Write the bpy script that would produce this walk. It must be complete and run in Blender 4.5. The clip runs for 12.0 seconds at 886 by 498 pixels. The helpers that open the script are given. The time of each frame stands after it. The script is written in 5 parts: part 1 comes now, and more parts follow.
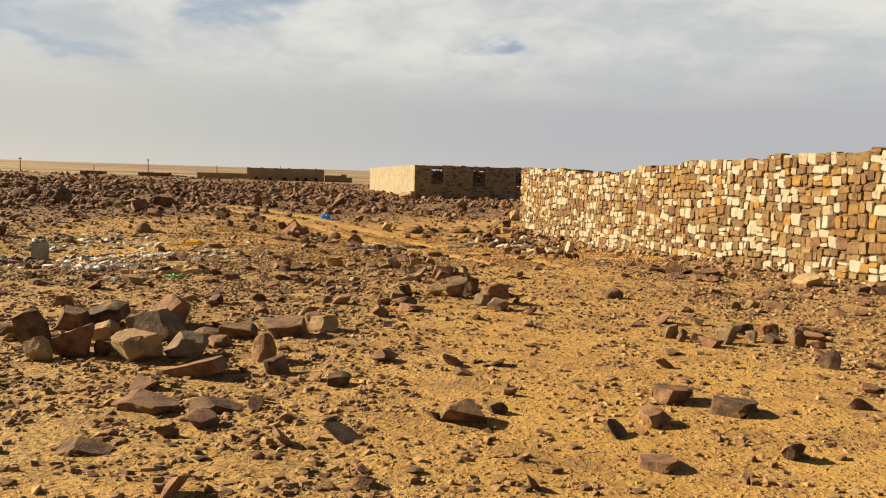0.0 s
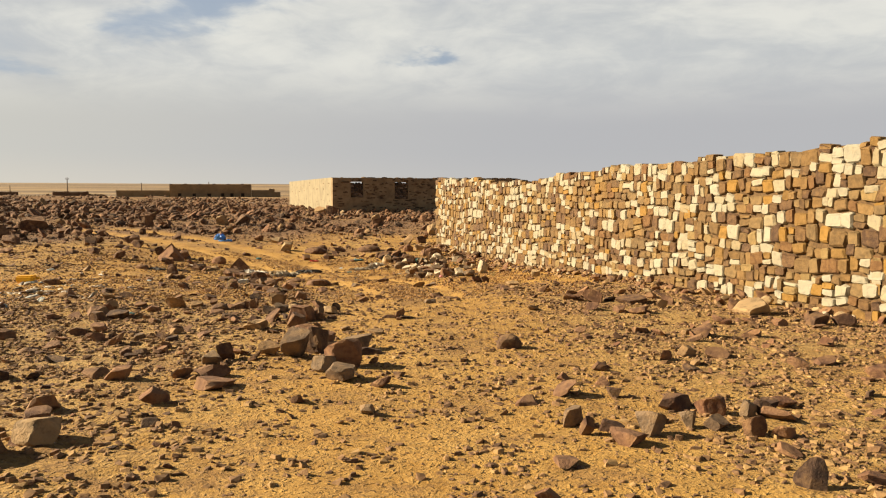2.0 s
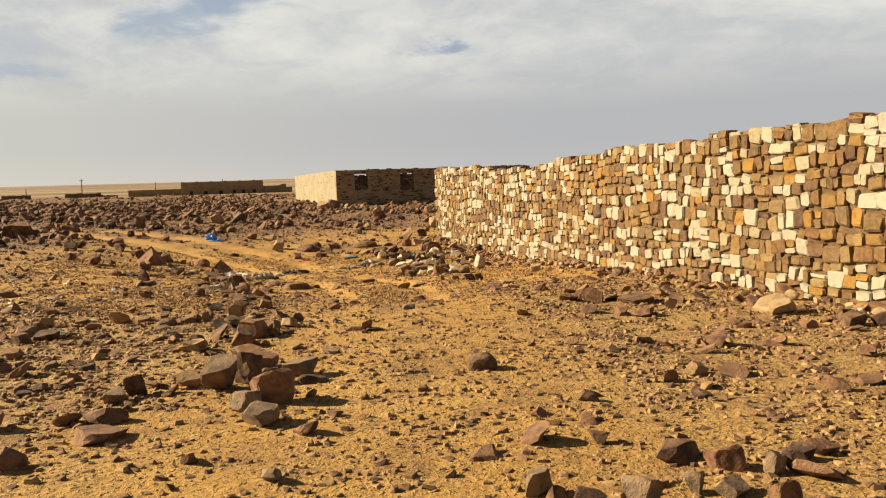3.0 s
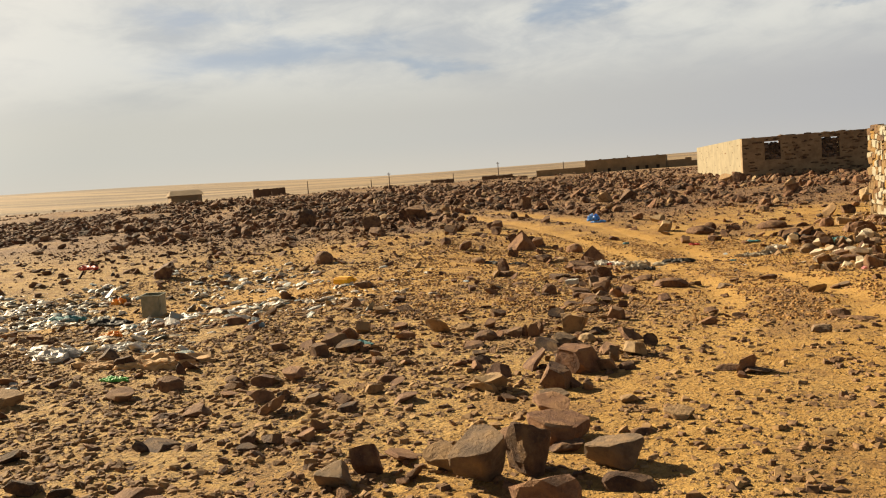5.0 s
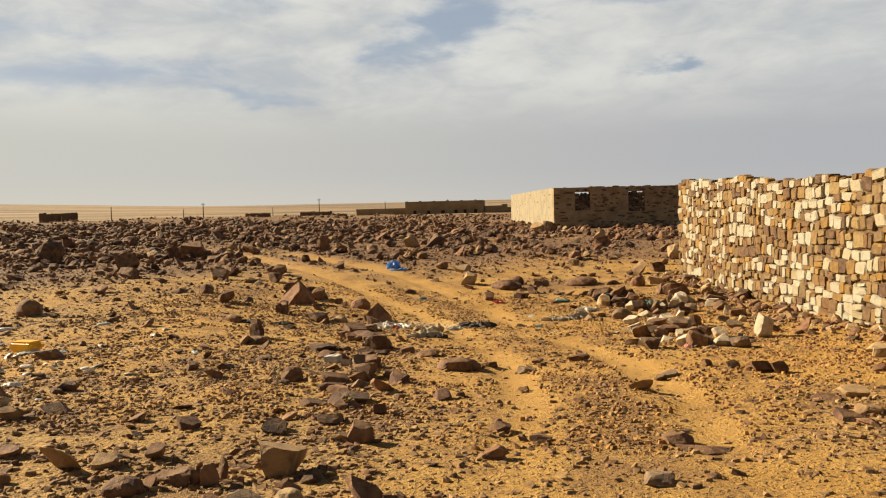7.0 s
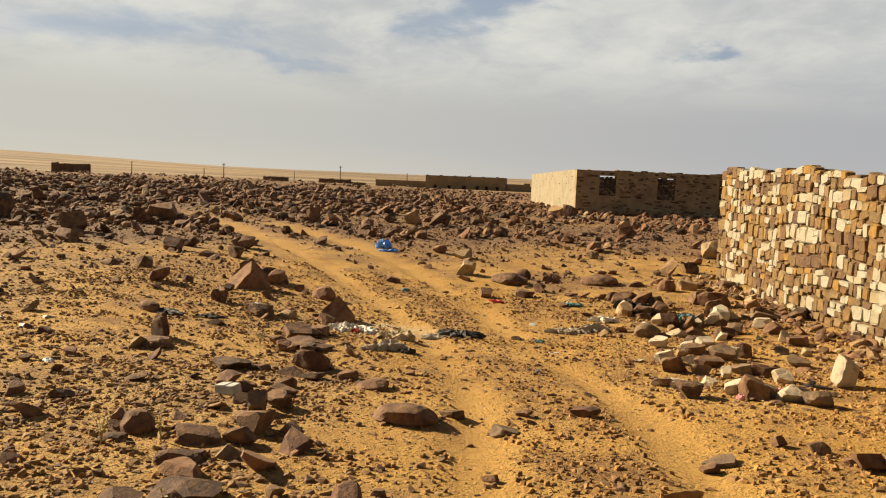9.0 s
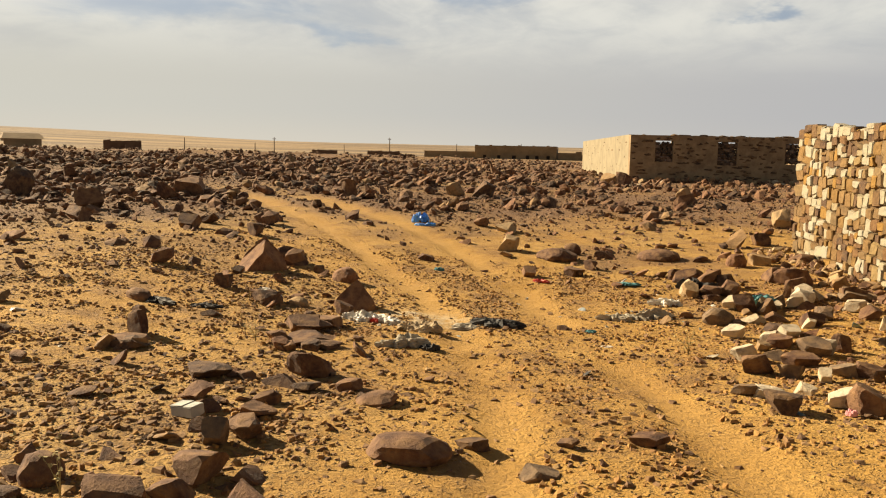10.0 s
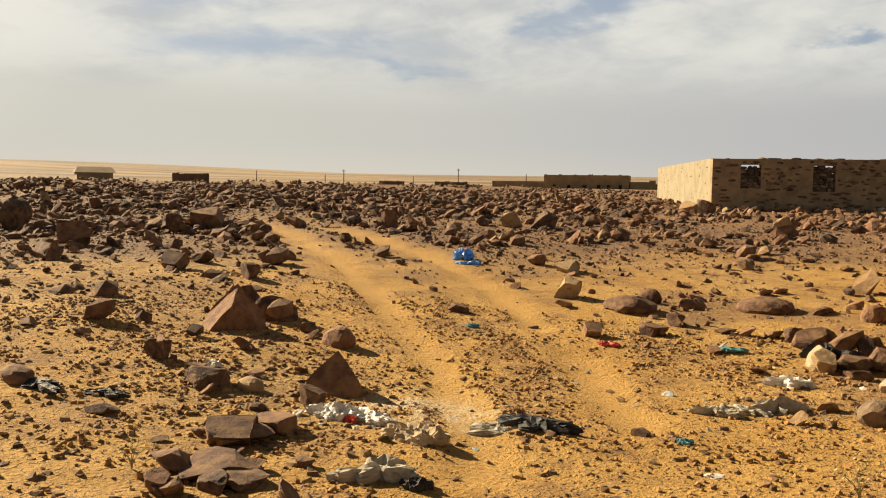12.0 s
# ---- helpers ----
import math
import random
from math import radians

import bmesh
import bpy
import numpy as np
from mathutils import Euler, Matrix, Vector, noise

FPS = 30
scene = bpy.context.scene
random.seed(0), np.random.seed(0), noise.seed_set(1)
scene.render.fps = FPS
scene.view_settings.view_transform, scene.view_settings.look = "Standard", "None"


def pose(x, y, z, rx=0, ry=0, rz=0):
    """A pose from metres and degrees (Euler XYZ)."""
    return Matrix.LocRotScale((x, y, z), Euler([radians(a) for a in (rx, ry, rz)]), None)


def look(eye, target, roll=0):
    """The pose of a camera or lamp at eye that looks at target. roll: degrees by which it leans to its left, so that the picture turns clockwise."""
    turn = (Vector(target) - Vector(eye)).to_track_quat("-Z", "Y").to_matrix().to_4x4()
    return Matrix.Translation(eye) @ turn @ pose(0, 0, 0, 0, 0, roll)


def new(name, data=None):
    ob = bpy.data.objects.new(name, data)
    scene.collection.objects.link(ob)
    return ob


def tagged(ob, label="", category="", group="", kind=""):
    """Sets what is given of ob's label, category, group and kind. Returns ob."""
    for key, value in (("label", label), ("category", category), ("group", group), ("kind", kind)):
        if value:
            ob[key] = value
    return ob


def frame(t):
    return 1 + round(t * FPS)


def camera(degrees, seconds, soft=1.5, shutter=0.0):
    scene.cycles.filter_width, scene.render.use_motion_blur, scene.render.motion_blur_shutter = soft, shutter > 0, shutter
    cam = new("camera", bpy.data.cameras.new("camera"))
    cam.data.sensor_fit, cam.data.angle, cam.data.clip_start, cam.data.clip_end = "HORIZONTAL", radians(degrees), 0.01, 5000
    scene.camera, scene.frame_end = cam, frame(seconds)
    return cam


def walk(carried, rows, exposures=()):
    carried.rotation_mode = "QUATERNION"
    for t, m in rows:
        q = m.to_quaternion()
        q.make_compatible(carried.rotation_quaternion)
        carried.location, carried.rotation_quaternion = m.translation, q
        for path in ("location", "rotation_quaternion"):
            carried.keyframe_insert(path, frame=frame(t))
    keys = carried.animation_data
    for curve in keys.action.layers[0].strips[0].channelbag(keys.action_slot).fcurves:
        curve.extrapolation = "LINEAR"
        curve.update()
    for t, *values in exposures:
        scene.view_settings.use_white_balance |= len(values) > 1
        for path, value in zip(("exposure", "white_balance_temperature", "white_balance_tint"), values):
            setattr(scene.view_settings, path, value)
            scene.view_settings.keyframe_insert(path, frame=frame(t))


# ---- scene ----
cam = camera(57.8, 12.0, soft=1.15)
METRES, EYE, TILT = 18.3, 1.5, -1.2
ROWS = [
    (0.0, 0.0, 0.0, 0.0, 0.08, -3.39, -1.43),
    (0.5, 0.014, 0.0374, 0.0032, -0.53, -1.15, -0.94),
    (1.0, 0.0254, 0.0744, 0.0043, 0.0, -1.81, -0.32),
    (1.5, 0.0403, 0.1147, 0.0062, -4.08, -2.01, 1.03),
    (2.0, 0.057, 0.1488, 0.0078, -4.38, -2.58, 0.15),
    (2.5, 0.0766, 0.19, 0.0087, -10.88, -1.89, 2.01),
    (3.0, 0.0921, 0.2242, 0.0102, -3.24, -3.31, 2.03),
    (5.0, 0.1, 0.3797, 0.0107, 25.2, -3.55, 3.86),
    (5.5, 0.0934, 0.4222, 0.0088, 24.17, -3.8, 4.02),
    (6.0, 0.0923, 0.4696, 0.0108, 17.61, -2.91, 5.5),
    (6.5, 0.0882, 0.5134, 0.0104, 18.67, -3.45, 0.09),
    (7.0, 0.0873, 0.5571, 0.0141, 12.64, -1.38, 1.17),
    (9.0, 0.0796, 0.7228, 0.0184, 14.24, -3.18, -2.6),
    (9.5, 0.0808, 0.7631, 0.0176, 15.86, -8.52, -2.35),
    (10.0, 0.0705, 0.8076, 0.0168, 17.86, -5.37, -1.58),
    (10.5, 0.0656, 0.8504, 0.0176, 17.74, -5.01, -0.37),
    (11.0, 0.057, 0.8897, 0.0161, 15.45, -5.29, -1.0),
    (11.5, 0.0507, 0.9318, 0.0167, 16.91, -4.04, -0.15),
    (12.0, 0.0422, 0.9726, 0.0144, 22.89, -3.29, -1.19),
]
STOPS = [(t, pose(0, 0, EYE, TILT, 0, 0) @ pose(METRES * x, METRES * y, METRES * z, 90 + pitch, roll, yaw)) for t, x, y, z, yaw, pitch, roll in ROWS]
STOPS += [(3.2, look((1.736, 4.415, 1.572), (1.743, 6.413, 1.480), -1.1)), (4.8, look((1.817, 6.738, 1.579), (1.032, 8.573, 1.444), -4.6)), (7.2, look((1.633, 10.481, 1.523), (1.102, 12.404, 1.383), -1.0)), (8.8, look((1.437, 12.956, 1.481), (0.811, 14.850, 1.332), 2.2))]
walk(cam, sorted(STOPS, key=lambda k: k[0]), exposures=[(0.0, 1.28, 7000, 10), (3.0, 1.29, 7050, 10), (5.0, 1.22, 7050, 10), (7.0, 1.20, 6950, 10), (9.0, 1.18, 7050, 10), (9.5, 1.26, 7200, 10), (12.0, 1.27, 7150, 10)])

# ---- light: low sun from the left behind thin streaked cloud ----
SUN_EL, SUN_AZ = 27.5, -77.0          # azimuth from +y towards +x
sun_dir = Vector((math.sin(radians(SUN_AZ)) * math.cos(radians(SUN_EL)), math.cos(radians(SUN_AZ)) * math.cos(radians(SUN_EL)), math.sin(radians(SUN_EL))))
sun = new("sun", bpy.data.lights.new("sun", "SUN"))
sun.data.energy, sun.data.angle, sun.data.color = 5.0, radians(1.0), (1.0, 0.845, 0.61)
sun.matrix_world = look((0, 0, 30), Vector((0, 0, 30)) - sun_dir)


class Nodes:
    """A short way to write node trees."""

    def __init__(self, tree):
        self.t = tree
        tree.nodes.clear()

    def __call__(self, kind, ins=None, **props):
        n = self.t.nodes.new(kind)
        for k, v in props.items():
            setattr(n, k, v)
        for k, v in (ins or {}).items():
            if isinstance(v, bpy.types.NodeSocket):
                self.t.links.new(v, n.inputs[k])
            else:
                n.inputs[k].default_value = v
        return n

    def math(self, op, a, b=0.0, c=0.0):
        return self("ShaderNodeMath", {0: a, 1: b, 2: c}, operation=op).outputs[0]

    def mix(self, f, a, b, blend="MIX"):
        n = self("ShaderNodeMix", data_type="RGBA", blend_type=blend)
        for i, v in ((0, f), (6, a), (7, b)):
            if isinstance(v, bpy.types.NodeSocket):
                self.t.links.new(v, n.inputs[i])
            else:
                n.inputs[i].default_value = (*v, 1) if i and len(v) == 3 else v
        return n.outputs[2]

    def ramp(self, f, stops, mode="LINEAR"):
        n = self("ShaderNodeValToRGB", {0: f})
        n.color_ramp.interpolation = mode
        e = n.color_ramp.elements
        while len(e) < len(stops):
            e.new(0.5)
        for el, (p, c) in zip(e, stops):
            el.position, el.color = p, (*c, 1) if isinstance(c, tuple) else (c, c, c, 1)
        return n.outputs[0]

    def span(self, v, a, b):
        n = self("ShaderNodeMapRange", {0: v, 1: a, 2: b}, interpolation_type="SMOOTHSTEP")
        return n.outputs[0]

    def noise(self, vec, scale, detail=4.0, rough=0.55, distort=0.0):
        return self("ShaderNodeTexNoise", {"Vector": vec, "Scale": scale, "Detail": detail, "Roughness": rough, "Distortion": distort}).outputs[0]


def make_world():
    w = bpy.data.worlds.new("sky")
    scene.world = w
    w.use_nodes = True
    N = Nodes(w.node_tree)
    d = N("ShaderNodeTexCoord").outputs["Generated"]
    d = N("ShaderNodeVectorMath", {0: d}, operation="NORMALIZE").outputs[0]
    xyz = N("ShaderNodeSeparateXYZ", {0: d})
    x, y, z = xyz.outputs
    az = N.math("MULTIPLY", N.math("ARCTAN2", x, y), 57.3)
    el = N.math("MULTIPLY", N.math("ARCSINE", z), 57.3)
    flat = N("ShaderNodeCombineXYZ", {0: az, 1: el}).outputs[0]
    tilted = N("ShaderNodeMapping", {0: flat, 2: (0, 0, radians(-7)), 3: (0.055, 0.15, 1.0)}).outputs[0]
    big = N.noise(tilted, 1.0, 6.0, 0.55, 0.6)
    fine = N.noise(tilted, 3.4, 6.0, 0.6, 0.5)
    wisp = N("ShaderNodeVectorMath", {0: N("ShaderNodeTexNoise", {"Vector": tilted, "Scale": 2.1, "Detail": 5.0, "Roughness": 0.6}).outputs[1], 1: (0.5, 0.5, 0.5)}, operation="SUBTRACT").outputs[0]
    wxyz = N("ShaderNodeSeparateXYZ", {0: wisp})
    wa = N.math("ADD", az, N.math("MULTIPLY", wxyz.outputs[0], 14.0))
    we = N.math("ADD", el, N.math("MULTIPLY", wxyz.outputs[1], 4.5))
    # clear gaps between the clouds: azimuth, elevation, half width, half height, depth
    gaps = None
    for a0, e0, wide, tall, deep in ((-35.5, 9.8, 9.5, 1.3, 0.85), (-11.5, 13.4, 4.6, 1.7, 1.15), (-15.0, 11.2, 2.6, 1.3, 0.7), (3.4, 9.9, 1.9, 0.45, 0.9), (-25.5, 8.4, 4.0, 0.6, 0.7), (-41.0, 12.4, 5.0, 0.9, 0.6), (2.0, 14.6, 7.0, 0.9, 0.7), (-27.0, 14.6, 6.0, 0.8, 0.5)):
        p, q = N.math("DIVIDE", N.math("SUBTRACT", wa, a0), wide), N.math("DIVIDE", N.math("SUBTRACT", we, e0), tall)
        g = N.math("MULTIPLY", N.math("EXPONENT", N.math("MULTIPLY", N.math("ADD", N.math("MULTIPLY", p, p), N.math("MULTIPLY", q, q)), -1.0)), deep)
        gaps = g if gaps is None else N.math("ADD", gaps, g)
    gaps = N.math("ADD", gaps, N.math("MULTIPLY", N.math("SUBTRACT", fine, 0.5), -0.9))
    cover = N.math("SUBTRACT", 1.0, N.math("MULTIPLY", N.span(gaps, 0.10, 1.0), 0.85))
    nishita = N("ShaderNodeTexSky", sky_type="NISHITA", sun_disc=False, sun_elevation=radians(SUN_EL), sun_rotation=radians(SUN_AZ), dust_density=2.0, air_density=1.0)
    blue = N.mix(0.7, nishita.outputs[0], (2.5, 3.3, 4.7))
    bank = N.math("ADD", N.math("MULTIPLY", big, 0.65), N.math("MULTIPLY", fine, 0.35))
    lit = N.mix(N.span(bank, 0.36, 0.60), (4.55, 4.92, 5.35), (6.35, 6.6, 6.6))
    haze = N.mix(N.span(x, 0.3, -0.8), (4.0, 4.22, 4.65), (5.3, 5.42, 5.2))
    cloud = N.mix(N.span(z, 0.17, 0.08), lit, haze)
    cloud = N.mix(N.span(z, 0.06, 0.0), cloud, N.mix(N.span(x, 0.3, -0.6), (4.35, 4.5, 4.8), (5.8, 5.65, 5.2)))
    sunny = N("ShaderNodeVectorMath", {0: d, 1: tuple(sun_dir)}, operation="DOT_PRODUCT").outputs["Value"]
    cloud = N.mix(N.span(sunny, 0.80, 1.0), cloud, (8.5, 8.3, 7.8))
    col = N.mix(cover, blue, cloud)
    # unseen sky overhead and behind is darkened, its cloud thinned, to deepen the shade
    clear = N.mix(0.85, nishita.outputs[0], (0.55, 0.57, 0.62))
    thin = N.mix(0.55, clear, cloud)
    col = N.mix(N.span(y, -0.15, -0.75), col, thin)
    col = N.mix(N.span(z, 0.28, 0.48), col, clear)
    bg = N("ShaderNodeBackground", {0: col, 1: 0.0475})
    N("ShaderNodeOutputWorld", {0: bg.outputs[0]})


make_world()


# ---- materials ----
def material(name):
    m = bpy.data.materials.new(name)
    m.use_nodes = True
    return m, Nodes(m.node_tree)


def finish(N, colour, rough=0.9, height=None, strength=0.5, distance=0.02, metal=0.0, **extra):
    ins = {"Base Color": colour, "Roughness": rough, "Metallic": metal, **extra}
    if height is not None:
        ins["Normal"] = N("ShaderNodeBump", {"Height": height, "Strength": strength, "Distance": distance}).outputs[0]
    b = N("ShaderNodeBsdfPrincipled", ins)
    N("ShaderNodeOutputMaterial", {0: b.outputs[0]})


def stone_material(name, palette, source="object", grain=9.0, sand=0.12, bump=0.7, wear=1.0):
    """Rock whose tint steps through the palette piece by piece."""
    m, N = material(name)
    if source == "object":
        r = N("ShaderNodeObjectInfo").outputs["Random"]
    else:
        r = N("ShaderNodeNewGeometry").outputs["Random Per Island"]
    pos = N("ShaderNodeNewGeometry").outputs["Position"]
    n = len(palette)
    base = N.ramp(r, [((i + 0.5) / n, c) for i, c in enumerate(palette)], "CONSTANT" if n > 4 else "LINEAR")
    shift = N("ShaderNodeVectorMath", {0: pos, 1: N("ShaderNodeCombineXYZ", {0: N.math("MULTIPLY", r, 37.0), 1: N.math("MULTIPLY", r, 91.0)}).outputs[0]}, operation="ADD").outputs[0]
    a = N.noise(shift, grain, 6.0, 0.62)
    b = N.noise(shift, grain * 7, 4.0, 0.7)
    col = N.mix(N.span(a, 0.40, 0.75), base, N.mix(0.38 * wear, base, (0.42, 0.25, 0.10)))
    col = N.mix(N.math("MULTIPLY", N.span(a, 0.52, 0.30), 0.75 * wear), col, N.mix(1.0, col, (0.42, 0.38, 0.36), "MULTIPLY"))
    col = N.mix(N.math("MULTIPLY", N.span(b, 0.52, 0.75), sand), col, (0.55, 0.36, 0.17))
    h = N.math("ADD", N.math("MULTIPLY", a, 0.7), N.math("MULTIPLY", b, 0.3))
    finish(N, col, 0.9, h, bump, 0.05)
    return m


DARK = [(0.085, 0.038, 0.021), (0.130, 0.063, 0.034), (0.046, 0.022, 0.014), (0.170, 0.088, 0.046)]
RUST = [(0.155, 0.068, 0.034), (0.21, 0.105, 0.055), (0.125, 0.058, 0.032)]
PALE = [(0.289, 0.183, 0.089), (0.357, 0.255, 0.140), (0.238, 0.145, 0.068)]
GREY = [(0.155, 0.104, 0.064), (0.205, 0.145, 0.092), (0.125, 0.082, 0.052)]
MASON = [(0.303, 0.281, 0.211), (0.136, 0.077, 0.024), (0.095, 0.052, 0.021), (0.211, 0.143, 0.055), (0.325, 0.309, 0.244), (0.171, 0.094, 0.021), (0.125, 0.079, 0.032), (0.309, 0.281, 0.206), (0.110, 0.057, 0.019), (0.231, 0.123, 0.019), (0.293, 0.258, 0.179), (0.090, 0.045, 0.019), (0.063, 0.031, 0.015), (0.165, 0.106, 0.043), (0.314, 0.297, 0.233), (0.125, 0.059, 0.018), (0.260, 0.214, 0.130), (0.130, 0.077, 0.028), (0.314, 0.287, 0.217), (0.180, 0.106, 0.036), (0.156, 0.087, 0.026), (0.303, 0.264, 0.179)]
BUILT = [(0.048, 0.029, 0.018), (0.088, 0.053, 0.029), (0.032, 0.021, 0.014), (0.136, 0.084, 0.044)]

rock_dark = stone_material("dark_rock", DARK)
rock_rust = stone_material("rusty_rock", RUST)
rock_pale = stone_material("pale_rock", PALE)
rock_grey = stone_material("grey_rock", GREY)
rock_white = stone_material("white_sandstone", [(0.48, 0.41, 0.30), (0.40, 0.32, 0.21), (0.54, 0.47, 0.36)])
foot_mat = stone_material("fallen_stone", DARK[:2] + RUST[:2] + PALE + [(0.48, 0.40, 0.29)], "island")
rock_many = stone_material("loose_rock", DARK + RUST + PALE[2:], "island")
pebble_mat = stone_material("gravel", [(0.095, 0.048, 0.024), (0.17, 0.092, 0.042), (0.22, 0.125, 0.054), (0.27, 0.160, 0.068), (0.33, 0.208, 0.086), (0.19, 0.104, 0.049), (0.13, 0.068, 0.036), (0.24, 0.142, 0.062)], "island", 20.0, 0.15, 0.3)
clod_mat = stone_material("sandy_clod", [(0.33, 0.172, 0.044), (0.20, 0.098, 0.032), (0.28, 0.142, 0.040), (0.13, 0.062, 0.024), (0.38, 0.205, 0.056)], "island", 20.0, 0.1, 0.3)
mason_piece = stone_material("wall_stone", MASON, "object", 13.0, 0.22, 0.6, 0.55)
mason_joined = stone_material("wall_stone_joined", MASON, "island", 13.0, 0.22, 0.6, 0.55)
built_joined = stone_material("building_stone", BUILT, "island", 6.0, 0.2, 0.5)


def plain(name, c1, c2, scale=12.0, rough=0.85, bump=0.3, **extra):
    m, N = material(name)
    pos = N("ShaderNodeNewGeometry").outputs["Position"]
    a = N.noise(pos, scale, 5.0, 0.6)
    b = N.noise(pos, scale * 9, 3.0, 0.6)
    col = N.mix(N.span(a, 0.3, 0.72), c1, c2)
    col = N.mix(N.math("MULTIPLY", N.span(b, 0.45, 0.8), 0.25), col, c1)
    finish(N, col, rough, N.math("ADD", a, N.math("MULTIPLY", b, 0.4)), bump, 0.02, **extra)
    return m


mortar = plain("earth_mortar", (0.075, 0.042, 0.017), (0.16, 0.094, 0.038), 14.0, 0.95, 0.9)
plaster = plain("earth_plaster", (0.205, 0.172, 0.112), (0.285, 0.242, 0.160), 1.6, 0.95, 0.6)


def ground_material():
    m, N = material("desert_ground")
    pos = N("ShaderNodeNewGeometry").outputs["Position"]
    gravel = N("ShaderNodeAttribute", attribute_name="gravel").outputs["Fac"]
    rubble = N("ShaderNodeAttribute", attribute_name="rubble").outputs["Fac"]
    far = N("ShaderNodeAttribute", attribute_name="far").outputs["Fac"]
    rut = N("ShaderNodeAttribute", attribute_name="rut").outputs["Fac"]
    a = N.noise(pos, 0.55, 5.0, 0.6)
    b = N.noise(pos, 7.0, 6.0, 0.65)
    c = N.noise(pos, 42.0, 5.0, 0.7)
    chips = N("ShaderNodeTexVoronoi", {"Vector": pos, "Scale": 26.0, "Randomness": 1.0}, feature="F1")
    sandc = N.mix(N.span(a, 0.3, 0.7), (0.345, 0.180, 0.031), (0.455, 0.260, 0.058))
    sandc = N.mix(N.math("MULTIPLY", N.span(b, 0.4, 0.7), 0.4), sandc, (0.50, 0.305, 0.084))
    dirt = N.mix(N.span(b, 0.33, 0.58), (0.145, 0.086, 0.036), (0.405, 0.258, 0.088))
    m1 = N.math("MULTIPLY", gravel, N.span(b, 0.25, 0.55))
    col = N.mix(m1, sandc, dirt)
    chip = N.math("MULTIPLY", N.span(chips.outputs["Distance"], 0.50, 0.36), N.math("MULTIPLY", N.math("MAXIMUM", gravel, 0.22), N.span(c, 0.42, 0.6)))
    tint = N.mix(N("ShaderNodeSeparateColor", {0: chips.outputs["Color"]}).outputs[0], (0.11, 0.065, 0.04), (0.32, 0.20, 0.095))
    col = N.mix(N.math("MULTIPLY", chip, 0.8), col, tint)
    col = N.mix(N.math("MULTIPLY", rubble, N.span(a, 0.15, 0.55)), col, N.mix(b, (0.10, 0.052, 0.028), (0.24, 0.130, 0.058)))
    col = N.mix(N.math("MULTIPLY", rut, 0.55), col, N.mix(a, (0.39, 0.216, 0.050), (0.46, 0.275, 0.078)))
    plainc = N.mix(N.span(N.noise(N("ShaderNodeMapping", {0: pos, 3: (0.004, 0.02, 0.02)}).outputs[0], 1.0, 5.0, 0.6), 0.35, 0.65), (0.115, 0.078, 0.047), (0.285, 0.195, 0.10))
    col = N.mix(far, col, plainc)
    h = N.math("ADD", N.math("MULTIPLY", b, 0.55), N.math("MULTIPLY", c, 0.42))
    h = N.math("ADD", h, N.math("MULTIPLY", chip, 0.5))
    patch = N.math("MULTIPLY", N.span(N.noise(pos, 1.3, 6.0, 0.72), 0.49, 0.62), N.math("SUBTRACT", 0.62, N.math("MULTIPLY", rut, 0.5)))
    patch = N.math("MULTIPLY", patch, N.math("SUBTRACT", 1.0, far))
    col = N.mix(patch, col, N.mix(b, (0.125, 0.062, 0.023), (0.27, 0.142, 0.045)))
    crumb = N("ShaderNodeAttribute", attribute_name="crumb").outputs["Fac"]
    col = N.mix(N.math("MULTIPLY", crumb, N.math("MULTIPLY", N.span(c, 0.36, 0.56), 0.75)), col, (0.15, 0.072, 0.024))
    ash = N("ShaderNodeAttribute", attribute_name="ash").outputs["Fac"]
    col = N.mix(N.math("MULTIPLY", ash, N.span(b, 0.35, 0.6)), col, (0.55, 0.46, 0.32))
    # tyre tread: short bars across the ruts
    along = N("ShaderNodeAttribute", attribute_name="along").outputs["Fac"]
    bars = N.math("SINE", N.math("MULTIPLY", along, 95.0))
    worn = N.span(N.noise(pos, 2.2, 2.0, 0.5), 0.45, 0.6)
    h = N.math("ADD", h, N.math("MULTIPLY", N.math("MULTIPLY", bars, rut), N.math("MULTIPLY", worn, 0.05)))
    lumps = N.noise(pos, 23.0, 2.0, 0.5)
    h = N.math("ADD", h, N.math("MULTIPLY", N.math("MULTIPLY", N.span(lumps, 0.54, 0.72), N.math("SUBTRACT", 1.0, rut)), 0.7))
    finish(N, col, 0.95, h, 1.0, 0.048)
    return m


ground_mat = ground_material()


# ---- shapes ----
def tri_mesh(name, verts, tris, mats, flat=True):
    me = bpy.data.meshes.new(name)
    k = tris.shape[1]
    me.vertices.add(len(verts))
    me.vertices.foreach_set("co", np.ascontiguousarray(verts, dtype=np.float32).ravel())
    me.loops.add(tris.size)
    me.loops.foreach_set("vertex_index", np.ascontiguousarray(tris, dtype=np.int32).ravel())
    me.polygons.add(len(tris))
    me.polygons.foreach_set("loop_start", np.arange(0, tris.size, k, dtype=np.int32))
    for m in mats:
        me.materials.append(m)
    me.update(calc_edges=True)
    if flat:
        me.shade_flat()
    else:
        me.shade_smooth()
    return me


def lattice(ix, iy, seed):
    h = (ix * 374761393 + iy * 668265263 + seed * 1442695041) & 0xFFFFFFFF
    h = ((h ^ (h >> 13)) * 1274126177) & 0xFFFFFFFF
    return ((h ^ (h >> 16)) & 0xFFFF) / 65535.0


